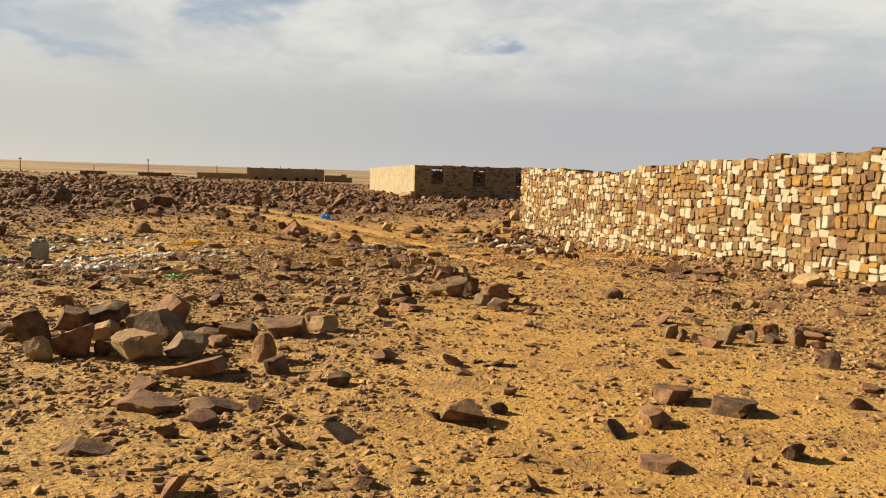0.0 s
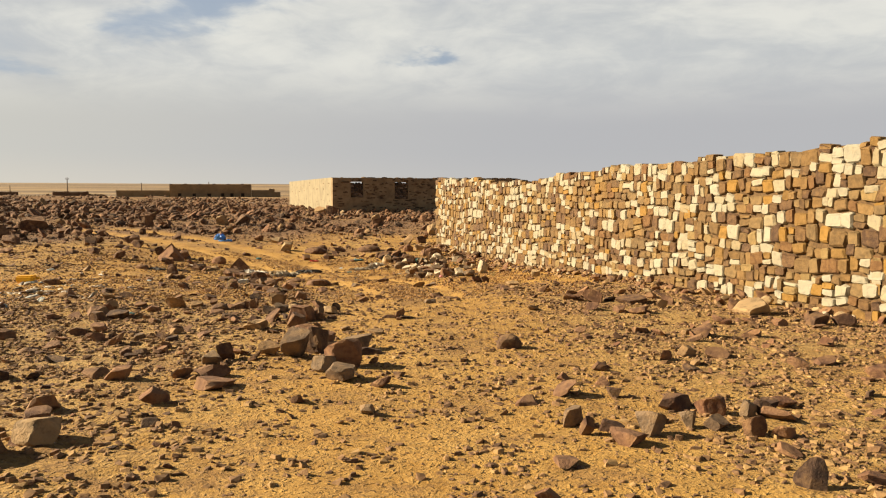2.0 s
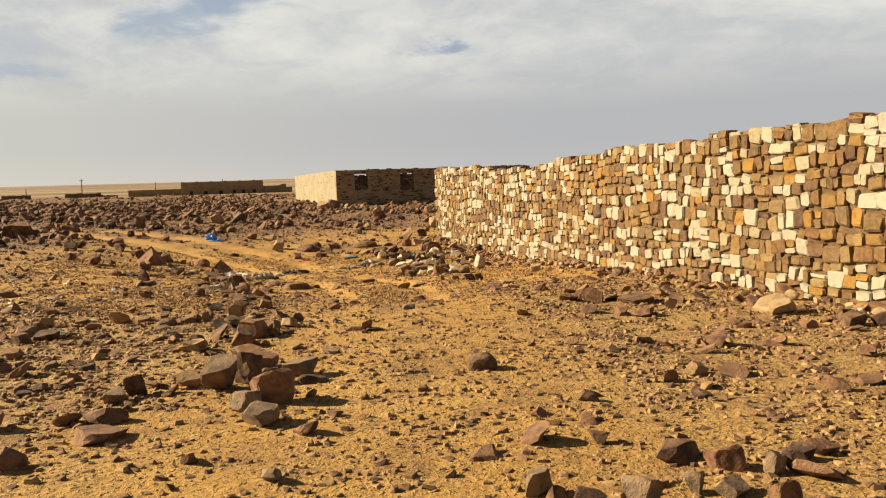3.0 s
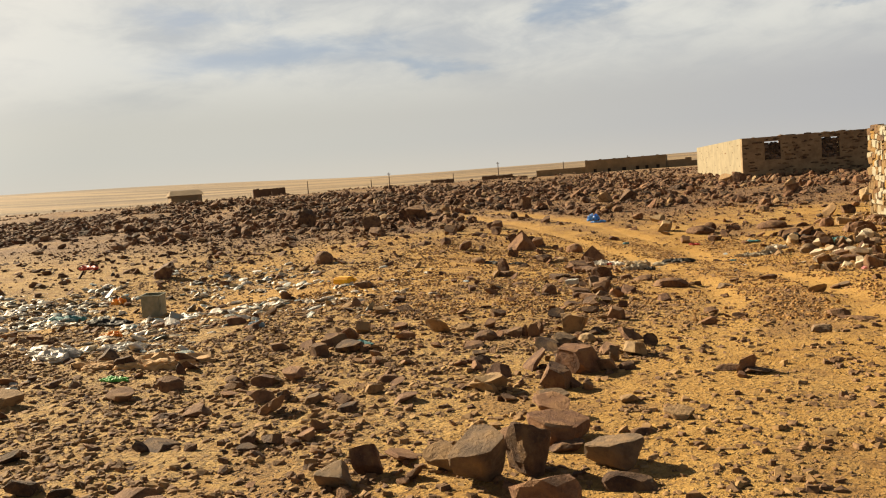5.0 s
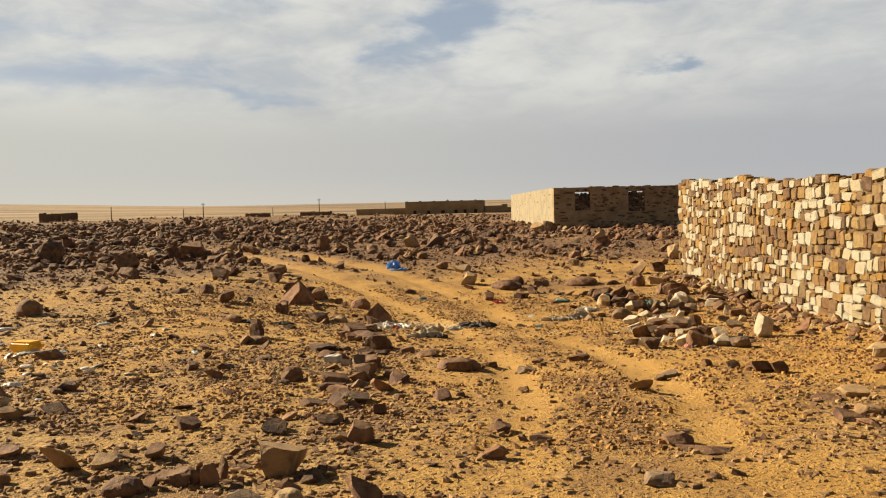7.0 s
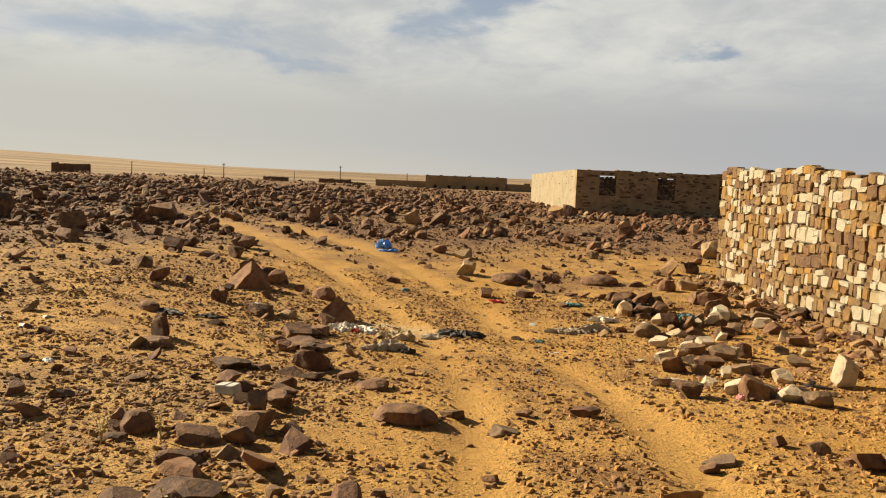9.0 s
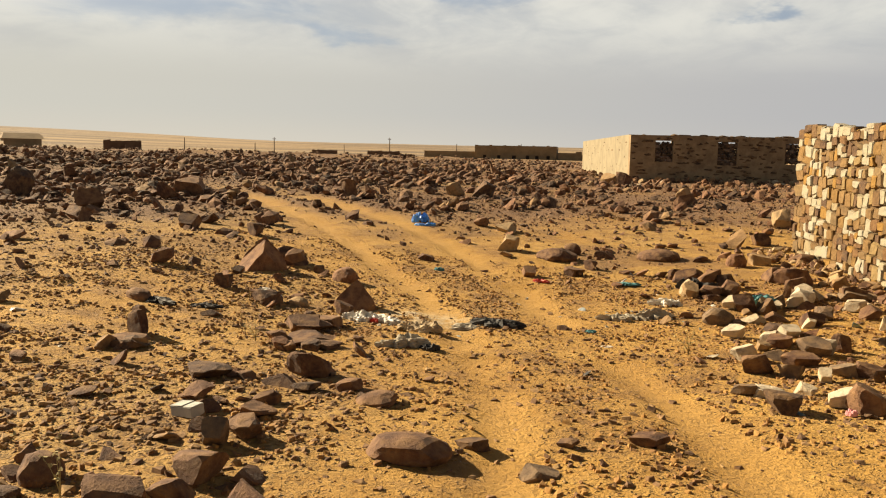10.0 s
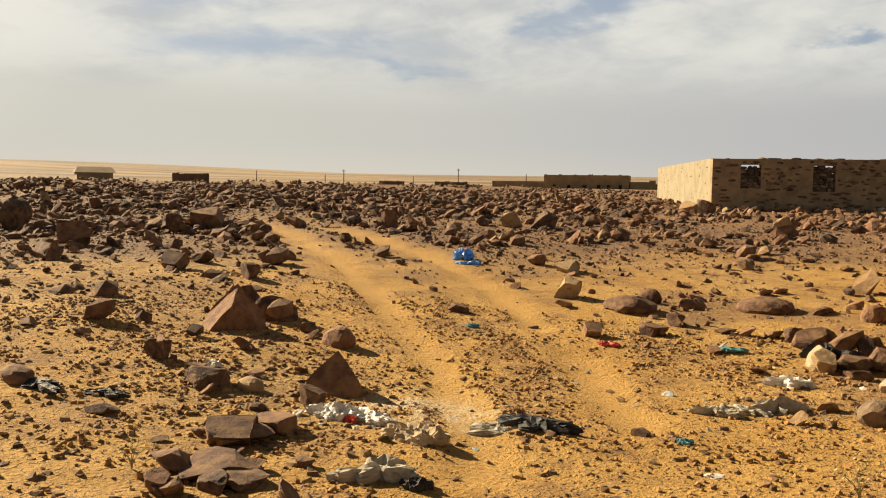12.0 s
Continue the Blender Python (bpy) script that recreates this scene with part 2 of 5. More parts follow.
def vnoise(x, y, seed=0):
    """Smooth noise from 0 to 1 over arrays."""
    x, y = np.asarray(x, float), np.asarray(y, float)
    ix, iy = np.floor(x).astype(np.int64), np.floor(y).astype(np.int64)
    fx, fy = x - ix, y - iy
    fx, fy = fx * fx * (3 - 2 * fx), fy * fy * (3 - 2 * fy)
    a, b = lattice(ix, iy, seed), lattice(ix + 1, iy, seed)
    c, d = lattice(ix, iy + 1, seed), lattice(ix + 1, iy + 1, seed)
    return (a * (1 - fx) + b * fx) * (1 - fy) + (c * (1 - fx) + d * fx) * fy


def fbm(x, y, seed=0, octaves=4):
    s, amp, tot = 0.0, 1.0, 0.0
    for i in range(octaves):
        s = s + amp * vnoise(x * 2 ** i + 17.3 * i, y * 2 ** i - 9.1 * i, seed + i)
        tot += amp
        amp *= 0.5
    return s / tot


def step(a, b, v):
    t = np.clip((v - a) / (b - a), 0, 1)
    return t * t * (3 - 2 * t)


# ---- the ground: a hollow with a wheel track, rising to a rubble field and far dunes ----
RUT_LEFT = [(0.9, 4.0), (0.95, 9.0), (0.95, 14.0), (0.78, 17.2), (0.23, 19.4), (-0.08, 20.5), (-1.17, 23.1), (-2.43, 25.1), (-4.2, 27.4), (-6.3, 29.8), (-10.4, 34.2), (-16.0, 39.0), (-30.0, 48.0)]
RUT_RIGHT = [(2.2, 4.0), (2.4, 9.0), (2.5, 14.0), (2.05, 17.8), (1.57, 20.0), (0.93, 21.6), (0.0, 23.6), (-1.2, 26.1), (-2.55, 28.2), (-4.2, 30.4), (-6.9, 33.2), (-9.9, 35.6), (-15.2, 40.2), (-29.5, 49.5)]


def to_line(x, y, line):
    """Distance to a line of points, and the run along it."""
    best, run, s0 = np.full(np.shape(x), 1e9), np.zeros(np.shape(x)), 0.0
    for (ax, ay), (bx, by) in zip(line, line[1:]):
        dx, dy = bx - ax, by - ay
        L = math.hypot(dx, dy)
        t = np.clip(((x - ax) * dx + (y - ay) * dy) / L ** 2, 0, 1)
        d = np.hypot(x - ax - t * dx, y - ay - t * dy)
        run = np.where(d < best, s0 + t * L, run)
        best = np.minimum(best, d)
        s0 += L
    return best, run


def track_at(x, y):
    dl, rl = to_line(x, y, RUT_LEFT)
    dr, rr = to_line(x, y, RUT_RIGHT)
    clear = step(13.0, 19.0, y) * step(38.0, 32.0, y)
    near = np.minimum(dl, dr)
    rut = step(0.28, 0.12, near + 0.16 * (fbm(x * 0.9, y * 0.9, 44) - 0.5)) * clear * step(0.22, 0.42, fbm(x * 0.6, y * 0.6, 45))
    lane = step(1.5 - 0.75 * step(25, 31, y), 0.35 - 0.1 * step(25, 31, y), near + 0.7 * (fbm(x * 1.3, y * 1.3, 40) - 0.5)) * (0.82 + 0.18 * step(13.0, 19.0, y)) * (1 - 0.85 * step(34.0, 38.0, y))
    return rut, lane, np.where(dl < dr, rl, rr)


def crumb_at(x, y):
    """Churned crumbs of dirt on the ridge between the ruts."""
    dl, dr = to_line(x, y, RUT_LEFT)[0], to_line(x, y, RUT_RIGHT)[0]
    ridge = step(0.22, 0.45, np.minimum(dl, dr)) * step(1.35, 0.95, np.maximum(dl, dr))
    return ridge * step(14.0, 16.0, y) * step(31.0, 27.0, y) * step(0.34, 0.56, fbm(x * 1.7, y * 1.7, 51))


def rubble_at(x, y):
    edge = 30.5 + 3.5 * step(-10.0, 1.0, x) - 3.5 * step(-8, -16, x) + 3.0 * (fbm(x * 0.22, y * 0.22, 5) - 0.5)
    r = step(edge - 3.0, edge + 4.0, y)
    _, lane, _ = track_at(x, y)
    return r * (1 - 0.9 * lane) * step(140, 75, y)


def soil_at(x, y):
    """Dark soil round the rubble, reaching further than the stones."""
    edge = 31.0 + 3.5 * step(-8.0, 1.0, x) - 7.5 * step(-5, -13, x) + 5.0 * (fbm(x * 0.3, y * 0.3, 6) - 0.5)
    _, lane, _ = track_at(x, y)
    patch = step(0.54, 0.68, fbm(x * 0.5, y * 0.5, 14)) * step(23, 27, y) * 0.7
    return np.maximum(step(edge - 3.0, edge + 3.0, y), patch) * (1 - 0.85 * lane) * step(200, 100, y)


def ground_z(x, y, fine=True):
    x, y = np.asarray(x, float), np.asarray(y, float)
    z = -0.42 * np.exp(-((x - 0.5) / 5.5) ** 2 - ((y - 24.5) / 6.5) ** 2)
    z = z + 0.5 * (1 - np.exp(-np.maximum(0, -x - 3) / 9)) * step(16, 30, y)
    u = np.maximum(0, y - 33)
    z = z + 0.75 * (1 - np.exp(-u / 20)) * step(-6, 6, u) * step(-1.0, 6.0, u) + 0.0018 * np.minimum(u, 300)
    z = z - 0.36 * np.exp(-((x + 9.3) / 3.2) ** 2 - ((y - 17.2) / 3.0) ** 2)
    # heaps of rubble along the crest
    rub = rubble_at(x, y)
    z = z + rub * (1.5 * np.maximum(0, fbm(x * 0.24, y * 0.26, 8, 3) - 0.46) * step(36, 44, y) * (0.12 + 0.88 * step(-15, -27, x)) + 0.10 * step(62, 46, y) * fbm(x * 0.9, y * 0.9, 9))
    # plain and dunes
    r = np.hypot(x, y)
    z = z + 14.0 * step(220, 1100, r) + 9.0 * step(900, 1700, r) + 1.6 * step(200, 900, r) * (fbm(x * 0.004, y * 0.004, 12) - 0.5) * 2
    left = step(-0.45, -0.76, x / np.maximum(r, 1.0))
    z = z + left * 14.0 * step(500, 1500, r)
    z = z - 40.0 * step(1900, 4000, r)
    if fine:
        rut, lane, _ = track_at(x, y)
        near = step(70, 40, np.hypot(x, y - 12))
        z = z + near * (0.05 * (fbm(x * 0.8, y * 0.8, 1) - 0.5) + (0.055 * (1 - 0.65 * lane)) * (fbm(x * 3.7, y * 3.7, 2, 3) - 0.5))
        z = z - 0.045 * rut + 0.03 * lane * (fbm(x * 2.0, y * 2.0, 3) - 0.5)
    return z


def gravel_at(x, y):
    rut, lane, _ = track_at(x, y)
    g = 0.80 + 1.6 * (fbm(x * 0.42, y * 0.42, 21) - 0.5) - 0.62 * step(15.5, 19, y) * step(-12, -5, x) - 0.55 * np.exp(-(((x + 7.5) / 3.2) ** 2 + ((y - 15.8) / 2.8) ** 2))
    return np.clip(g, 0.0, 1.0) * (1 - 0.8 * lane) * (1 - rut)


def axis(spans):
    out = [spans[0][0]]
    for a, b, s0, s1 in spans:
        v = a
        while v < b - 1e-6:
            k = (v - a) / (b - a)
            v = min(b, v + s0 * (s1 / s0) ** k)
            out.append(v)
    return np.array(out)


def make_ground():
    xs = axis([(-4500, -400, 600, 60), (-400, -60, 60, 4), (-60, -12, 4, 0.3), (-12, -5, 0.3, 0.12), (-5, 8, 0.13, 0.13), (8, 14, 0.12, 0.5), (14, 60, 0.5, 6), (60, 400, 6, 60), (400, 4500, 60, 600)])
    ys = axis([(-4500, -400, 600, 80), (-400, -10, 80, 2), (-10, 2.5, 2, 0.12), (2.5, 26, 0.105, 0.105), (26, 38, 0.11, 0.3), (38, 75, 0.25, 1.0), (75, 300, 1.0, 12), (300, 4500, 12, 400)])
    X, Y = np.meshgrid(xs, ys)
    Z = ground_z(X, Y)
    n, m = X.shape
    idx = np.arange(n * m).reshape(n, m)
    quads = np.stack([idx[:-1, :-1], idx[:-1, 1:], idx[1:, 1:], idx[1:, :-1]], -1).reshape(-1, 4)
    me = tri_mesh("ground", np.stack([X, Y, Z], -1).reshape(-1, 3), quads, [ground_mat], flat=False)
    rut, lane, along = track_at(X, Y)
    R = np.hypot(X, Y)
    for key, val in (("gravel", gravel_at(X, Y)), ("rubble", soil_at(X, Y)), ("far", step(90, 240, R)), ("rut", rut), ("along", along), ("crumb", crumb_at(X, Y)), ("ash", np.exp(-(((X + 1.75) / 0.55) ** 2 + ((Y - 23.5) / 0.35) ** 2)))):
        at = me.attributes.new(key, "FLOAT", "POINT")
        at.data.foreach_set("value", np.ascontiguousarray(val, dtype=np.float32).ravel())
    return tagged(new("ground", me), "ochre sandy desert ground with brown gravel and wheel track", "ground", kind="structure")


make_ground()


# ---- stones: cut shapes on a ball ----
def ball(sub):
    bm = bmesh.new()
    bmesh.ops.create_icosphere(bm, subdivisions=sub, radius=1.0)
    v = np.array([p.co[:] for p in bm.verts])
    f = np.array([[p.index for p in q.verts] for q in bm.faces])
    bm.free()
    return v, f


def flake(seed):
    """Verts and faces of a small broken flake with no underside: width 1, height 1."""
    rs = np.random.RandomState(seed)
    a = np.sort(rs.uniform(0, 0.7, 5) + np.arange(5) * 1.257)
    r = rs.uniform(0.32, 0.55, 5)
    k = np.array((0, 1, 3))
    low = np.stack([r * np.cos(a), r * np.sin(a), np.zeros(5)], -1)
    top = np.stack([r[k] * 0.84 * np.cos(a[k]), r[k] * 0.84 * np.sin(a[k]), rs.uniform(0.6, 1.0, 3)], -1)
    f = [(0, 1, 6), (0, 6, 5), (1, 2, 6), (2, 7, 6), (2, 3, 7), (3, 4, 7), (4, 5, 7), (4, 0, 5), (5, 6, 7)]
    return np.concatenate([low, top]), np.array(f)


BALLS = {s: ball(s) for s in (1, 2, 3, 4)}


def cut_stone(seed, style, sub):
    """Verts and faces of an angular stone: width 1, foot at z 0, height 1."""
    rs = np.random.RandomState(seed)
    v, f = BALLS[sub]
    v = v.copy()
    cuts = []
    if style in "bfu":
        # three rough pairs of faces askew, then broken corners
        turn = Euler(rs.uniform(-0.5, 0.5, 3)).to_matrix()
        for k, a in enumerate(((1, 0, 0), (-1, 0, 0), (0, 1, 0), (0, -1, 0), (0, 0, 1), (0, 0, -1))):
            n = np.array(turn @ Vector(a)) + rs.uniform(-0.42, 0.42, 3)
            cuts.append((n, rs.uniform(0.38, 0.66)))
        for _ in range(7):
            cuts.append((rs.normal(size=3), rs.uniform(0.56, 0.82)))
    elif style == "r":
        for _ in range(9):
            cuts.append((rs.normal(size=3), rs.uniform(0.78, 0.93)))
    elif style == "p":
        for k in range(3):
            a = 2 * math.pi * (k / 3) + rs.uniform(-0.15, 0.15) + 0.5
            cuts.append((np.array((math.cos(a), math.sin(a), 0.62)), 0.36))
        cuts.append((np.array((0, 0, -1.0)), 0.55))
    elif style == "t":
        cuts += [(np.array((-0.62, -0.30, 0.72)), 0.34), (np.array((0.62, -0.35, 0.62)), 0.46), (np.array((0.45, -0.9, -0.15)), 0.40), (np.array((0.1, 1, 0.2)), 0.5), (np.array((0, 0, -1.0)), 0.5), (np.array((-0.2, 0.4, 0.9)), 0.8)]
    elif style == "s":
        cuts += [(np.array((0.62, -0.25, 0.72)), 0.28), (np.array((-0.62, 0.25, -0.72)), 0.2), (np.array((0.1, -1.0, 0.1)), 0.6), (np.array((0, 0, -1.0)), 0.5)]
    if sub > 2:
        k = rs.uniform(0, 50)
        v = v * (1 + 0.16 * (fbm(v[:, 0] * 2 + k, v[:, 1] * 2 + v[:, 2] * 1.7, int(seed) % 97, 2) - 0.5))[:, None]
    for n, d in cuts:
        n = n / np.linalg.norm(n)
        over = np.maximum(0, v @ n - d)
        v = v - over[:, None] * n
    v = v * (1 + (0.05 if sub > 2 else 0.035) * (rs.rand(len(v), 1) - 0.5))
    lo, hi = v.min(0), v.max(0)
    v = (v - (lo + hi) / 2) / (hi[0] - lo[0])
    lo, hi = v.min(0), v.max(0)
    v[:, 2] = (v[:, 2] - lo[2]) / (hi[2] - lo[2])
    return v, f


def scatter(name, x, y, size, squash, sink, shapes, mats, label, category, rs, parent=None, z=None, tip=0.28):
    """Many stones joined into one mesh of kind stuff."""
    n = len(x)
    if z is None:
        z = ground_z(x, y)
    which = rs.randint(0, len(shapes), n)
    V, F, off = [], [], 0
    yaw, tx, ty = rs.uniform(0, 6.283, n), rs.normal(0, tip, n), rs.normal(0, tip, n)
    depth = rs.uniform(0.6, 1.1, n)
    for k, (v, f) in enumerate(shapes):
        i = np.nonzero(which == k)[0]
        if not len(i):
            continue
        p = v[None] * np.stack([size[i], size[i] * depth[i], size[i] * squash[i]], -1)[:, None, :]
        px, py, pz = p[..., 0], p[..., 1], p[..., 2]
        pz2 = pz + px * np.tan(tx[i])[:, None] + py * np.tan(ty[i])[:, None]
        c, s = np.cos(yaw[i])[:, None], np.sin(yaw[i])[:, None]
        q = np.stack([px * c - py * s + x[i][:, None], px * s + py * c + y[i][:, None], pz2 + (z[i] - sink * size[i] * squash[i])[:, None]], -1)
        V.append(q.reshape(-1, 3))
        F.append((f[None] + (np.arange(len(i)) * len(v))[:, None, None] + off).reshape(-1, 3))
        off += len(i) * len(v)
    ob = new(name, tri_mesh(name, np.concatenate(V), np.concatenate(F), mats))
    if parent:
        ob.parent = parent
        ob["kind"] = "stuff"
        return ob
    return tagged(ob, label, category, kind="stuff")


def spread(rs, n, x0, x1, y0, y1, weight):
    """Random places, kept by weight."""
    x, y = rs.uniform(x0, x1, n), rs.uniform(y0, y1, n)
    keep = rs.rand(n) < weight(x, y)
    return x[keep], y[keep]


WALL_A, WALL_B = Vector((2.97, 31.25, 0)), Vector((7.42, 12.12, 0))


def outside(x, y):
    """1 in front of the stone wall and clear of the building, 0 within."""
    d = WALL_B - WALL_A
    side = (x - WALL_A.x) * d.y - (y - WALL_A.y) * d.x
    behind = (side < 0) & (y < 31.4) & (y > 12.0 + (x - 7.4) * 0.23)
    bx, by = x + 2.0, y - 53.5
    s, t = bx * 0.962 + by * 0.273, -bx * 0.273 + by * 0.962
    house = (s > -0.3) & (t > -0.3) & (s < 14) & (t < 17)
    return 1.0 - (behind | house)


def make_gravel():
    rs = np.random.RandomState(4)
    shapes = [flake(100 + k) for k in range(16)]

    def w(x, y):
        g = gravel_at(x, y)
        near = step(26, 9, np.hypot((x - 0.5) * 0.9, y - 7))
        inview = step(-1.0, 1.5, y - 0.9 * np.abs(x - 1.0) + 2.0)
        return (g * step(0.25, 0.55, fbm(x * 4, y * 4, 31, 2)) * near * (0.06 + 0.94 * inview) + 0.03 * inview) * outside(x, y)

    x, y = spread(rs, 370000, -12, 9, -1, 27, w)
    size = 0.024 + 0.075 * rs.rand(len(x)) ** 2.6
    scatter("gravel", x, y, size, rs.uniform(0.14, 0.42, len(x)), 0.1, shapes, [pebble_mat], "brown angular gravel scattered over the sand", "gravel", rs, tip=0.12)

    def clods(x, y):
        lane = track_at(x, y)[1]
        return (0.12 + 0.88 * np.maximum(step(0.46, 0.6, fbm(x * 2.2, y * 2.2, 33)), 0.9 * crumb_at(x, y))) * (1 - 0.5 * lane * (1 - crumb_at(x, y))) * (1 - track_at(x, y)[0]) * outside(x, y)

    x, y = spread(rs, 60000, -7, 5, 15.5, 28, clods)
    size = 0.02 + 0.05 * rs.rand(len(x)) ** 2.0
    scatter("clods", x, y, size, rs.uniform(0.25, 0.6, len(x)), 0.15, shapes, [clod_mat], "small sandy clods and chips along the wheel track", "gravel", rs, tip=0.12)

    def w2(x, y):
        return (0.16 + 0.84 * gravel_at(x, y) ** 1.3) * outside(x, y) * (1 - 0.8 * track_at(x, y)[1]) * (np.hypot(x + 5.7, y - 18.6) > 0.9)

    x, y = spread(rs, 13000, -20, 12, -1, 38, w2)
    size = 0.06 + 0.19 * rs.rand(len(x)) ** 3.4
    big = size > 0.1
    squash = rs.uniform(0.25, 0.62, len(x))
    for pick, sub, label in ((big, 2, "small brown rocks lying on the gravel"), (~big, 1, "broken brown stones lying on the gravel")):
        scatter("small_rocks", x[pick], y[pick], size[pick], squash[pick], 0.22, [cut_stone(140 + k, "bfb"[k % 3], sub) for k in range(9)], [rock_many], label, "rocks", rs)


make_gravel()


def make_rubble():
    rs = np.random.RandomState(7)
    shapes = [cut_stone(170 + k, "bbfr"[k % 4], 1) for k in range(12)]
    def w(x, y):
        lane = track_at(x, y)[1]
        clump = 0.10 + 0.90 * step(0.42, 0.60, fbm(x * 0.45, y * 0.45, 61) + 0.10 * step(38, 46, y))
        return (0.08 + 0.92 * rubble_at(x, y)) * (1 - 0.62 * step(-8, -3, x)) * (lane < 0.2) * outside(x, y) * clump

    x, y = spread(rs, 52000, -48, 9, 24, 64, w)
    size = 0.07 + 0.34 * rs.rand(len(x)) ** 3.2 + 0.16 * (rs.rand(len(x)) < 0.03)
    fx, fy = spread(rs, 60000, -30, 8, 23, 48, lambda x, y: (0.1 + 0.9 * soil_at(x, y)) * (1 - track_at(x, y)[1]) * outside(x, y) * step(-26, -14, x) * step(48, 36, y) * 0.55)
    scatter("rubble_chips", fx, fy, 0.035 + 0.09 * rs.rand(len(fx)) ** 2.5, rs.uniform(0.3, 0.8, len(fx)), 0.2, [flake(130 + k) for k in range(10)], [rock_many], "brown stone chips between the rubble", "gravel", rs)
    scatter("rubble", x, y, size, rs.uniform(0.3, 0.85, len(x)), 0.15, shapes, [rock_many], "dark brown rubble stones covering the rise", "rubble", rs)
    x, y = spread(rs, 4200, -90, -5, 58, 110, lambda x, y: rubble_at(x, y))
    size = 0.12 + 0.26 * rs.rand(len(x)) ** 2
    scatter("far_rubble", x, y, size, rs.uniform(0.4, 0.9, len(x)), 0.15, shapes, [rock_many], "distant dark rubble stones on the rise", "rubble", rs)


make_rubble()


def make_foot_rubble():
    """Fallen stones along the foot of the long wall and before the building."""
    rs = np.random.RandomState(17)
    shapes = [cut_stone(240 + k, "bfb"[k % 3], 2) for k in range(8)]
    n = 620
    t = rs.rand(n) ** 0.75
    d = (WALL_A - WALL_B).normalized()
    off = 0.08 + np.abs(rs.normal(0, 0.42, n))
    x, y = WALL_B.x + (WALL_A - WALL_B).x * t - d.y * off, WALL_B.y + (WALL_A - WALL_B).y * t + d.x * off
    scatter("fallen_stones", x, y, 0.05 + 0.17 * rs.rand(n) ** 2.4, rs.uniform(0.35, 0.8, n), 0.2, shapes, [foot_mat], "fallen brown and pale stones along the wall foot", "rubble", rs)
    n = 260
    s, o = rs.uniform(-0.6, 12.5, n), 0.15 + np.abs(rs.normal(0, 0.5, n))
    x, y = -2.0 + 0.962 * s + 0.273 * o, 53.5 + 0.273 * s - 0.962 * o
    scatter("fallen_stones", x, y, 0.10 + 0.28 * rs.rand(n) ** 1.8, rs.uniform(0.4, 0.9, n), 0.15, shapes, [foot_mat], "pale fallen stones before the stone building", "rubble", rs)


make_foot_rubble()


# ---- helpers for things ----
def part(name, bm, material, parent, label=""):
    me = bpy.data.meshes.new(name)
    bm.to_mesh(me)
    bm.free()
    me.materials.append(material)
    ob = new(name, me)
    ob.parent = parent
    if label:
        ob["label"] = label
    return ob


def box(x0, x1, y0, y1, z0, z1, bm=None, m=None):
    bm = bm or bmesh.new()
    r = bmesh.ops.create_cube(bm, size=1.0, matrix=Matrix.Translation(((x0 + x1) / 2, (y0 + y1) / 2, (z0 + z1) / 2)) @ Matrix.Diagonal((x1 - x0, y1 - y0, z1 - z0, 1)))
    if m:
        bmesh.ops.transform(bm, matrix=m, verts=r["verts"])
    return bm


# ---- the stone wall: courses of rough blocks in earth mortar ----
def block(rs):
    """A rough wall stone with broken corners, 1 wide (x), 1 high (z), face towards -y, 1 deep."""
    out = []
    for sx, sz in ((-1, -1), (1, -1), (1, 1), (-1, 1)):
        cx, cz = rs.uniform(0.03, 0.19, 2)
        px, pz = sx * (0.5 + rs.uniform(-0.10, 0.06)), sz * (0.5 + rs.uniform(-0.10, 0.06))
        pair = [(px, pz - sz * cz), (px - sx * cx, pz)]
        out += pair if sx * sz > 0 else pair[::-1]
    v = []
    for yy, shrink in ((1.0, 1.0), (0.16, 1.0), (0.0, rs.uniform(0.80, 0.9))):
        for px, pz in out:
            v.append((px * shrink, yy + (rs.uniform(-0.05, 0.05) if yy < 0.5 else 0.0), 0.5 + pz * shrink))
    f = [tuple(16 + k for k in q) for q in ((0, 1, 2, 3), (0, 3, 4, 7), (4, 5, 6, 7))]
    for a in (0, 8):
        for k in range(8):
            n = (k + 1) % 8
            f.append((a + k, a + n, a + 8 + n, a + 8 + k))
    return np.array(v), np.array(f)


rs_block = np.random.RandomState(11)
BLOCKS = [block(rs_block) for _ in range(48)]
block_meshes = []
for bv, bf in BLOCKS:
    block_meshes.append(tri_mesh("stone", bv, bf, [mason_piece]))


def wall_top(s):
    """Height of the long wall's crown s metres from its near corner."""
    return 2.27 - 0.02 * s - 0.18 * math.exp(-((s - 12.2) / 3.5) ** 2) + 0.00075 * s * s + 0.03 * math.sin(2.1 * s) + 0.02 * math.sin(5.3 * s + 1)


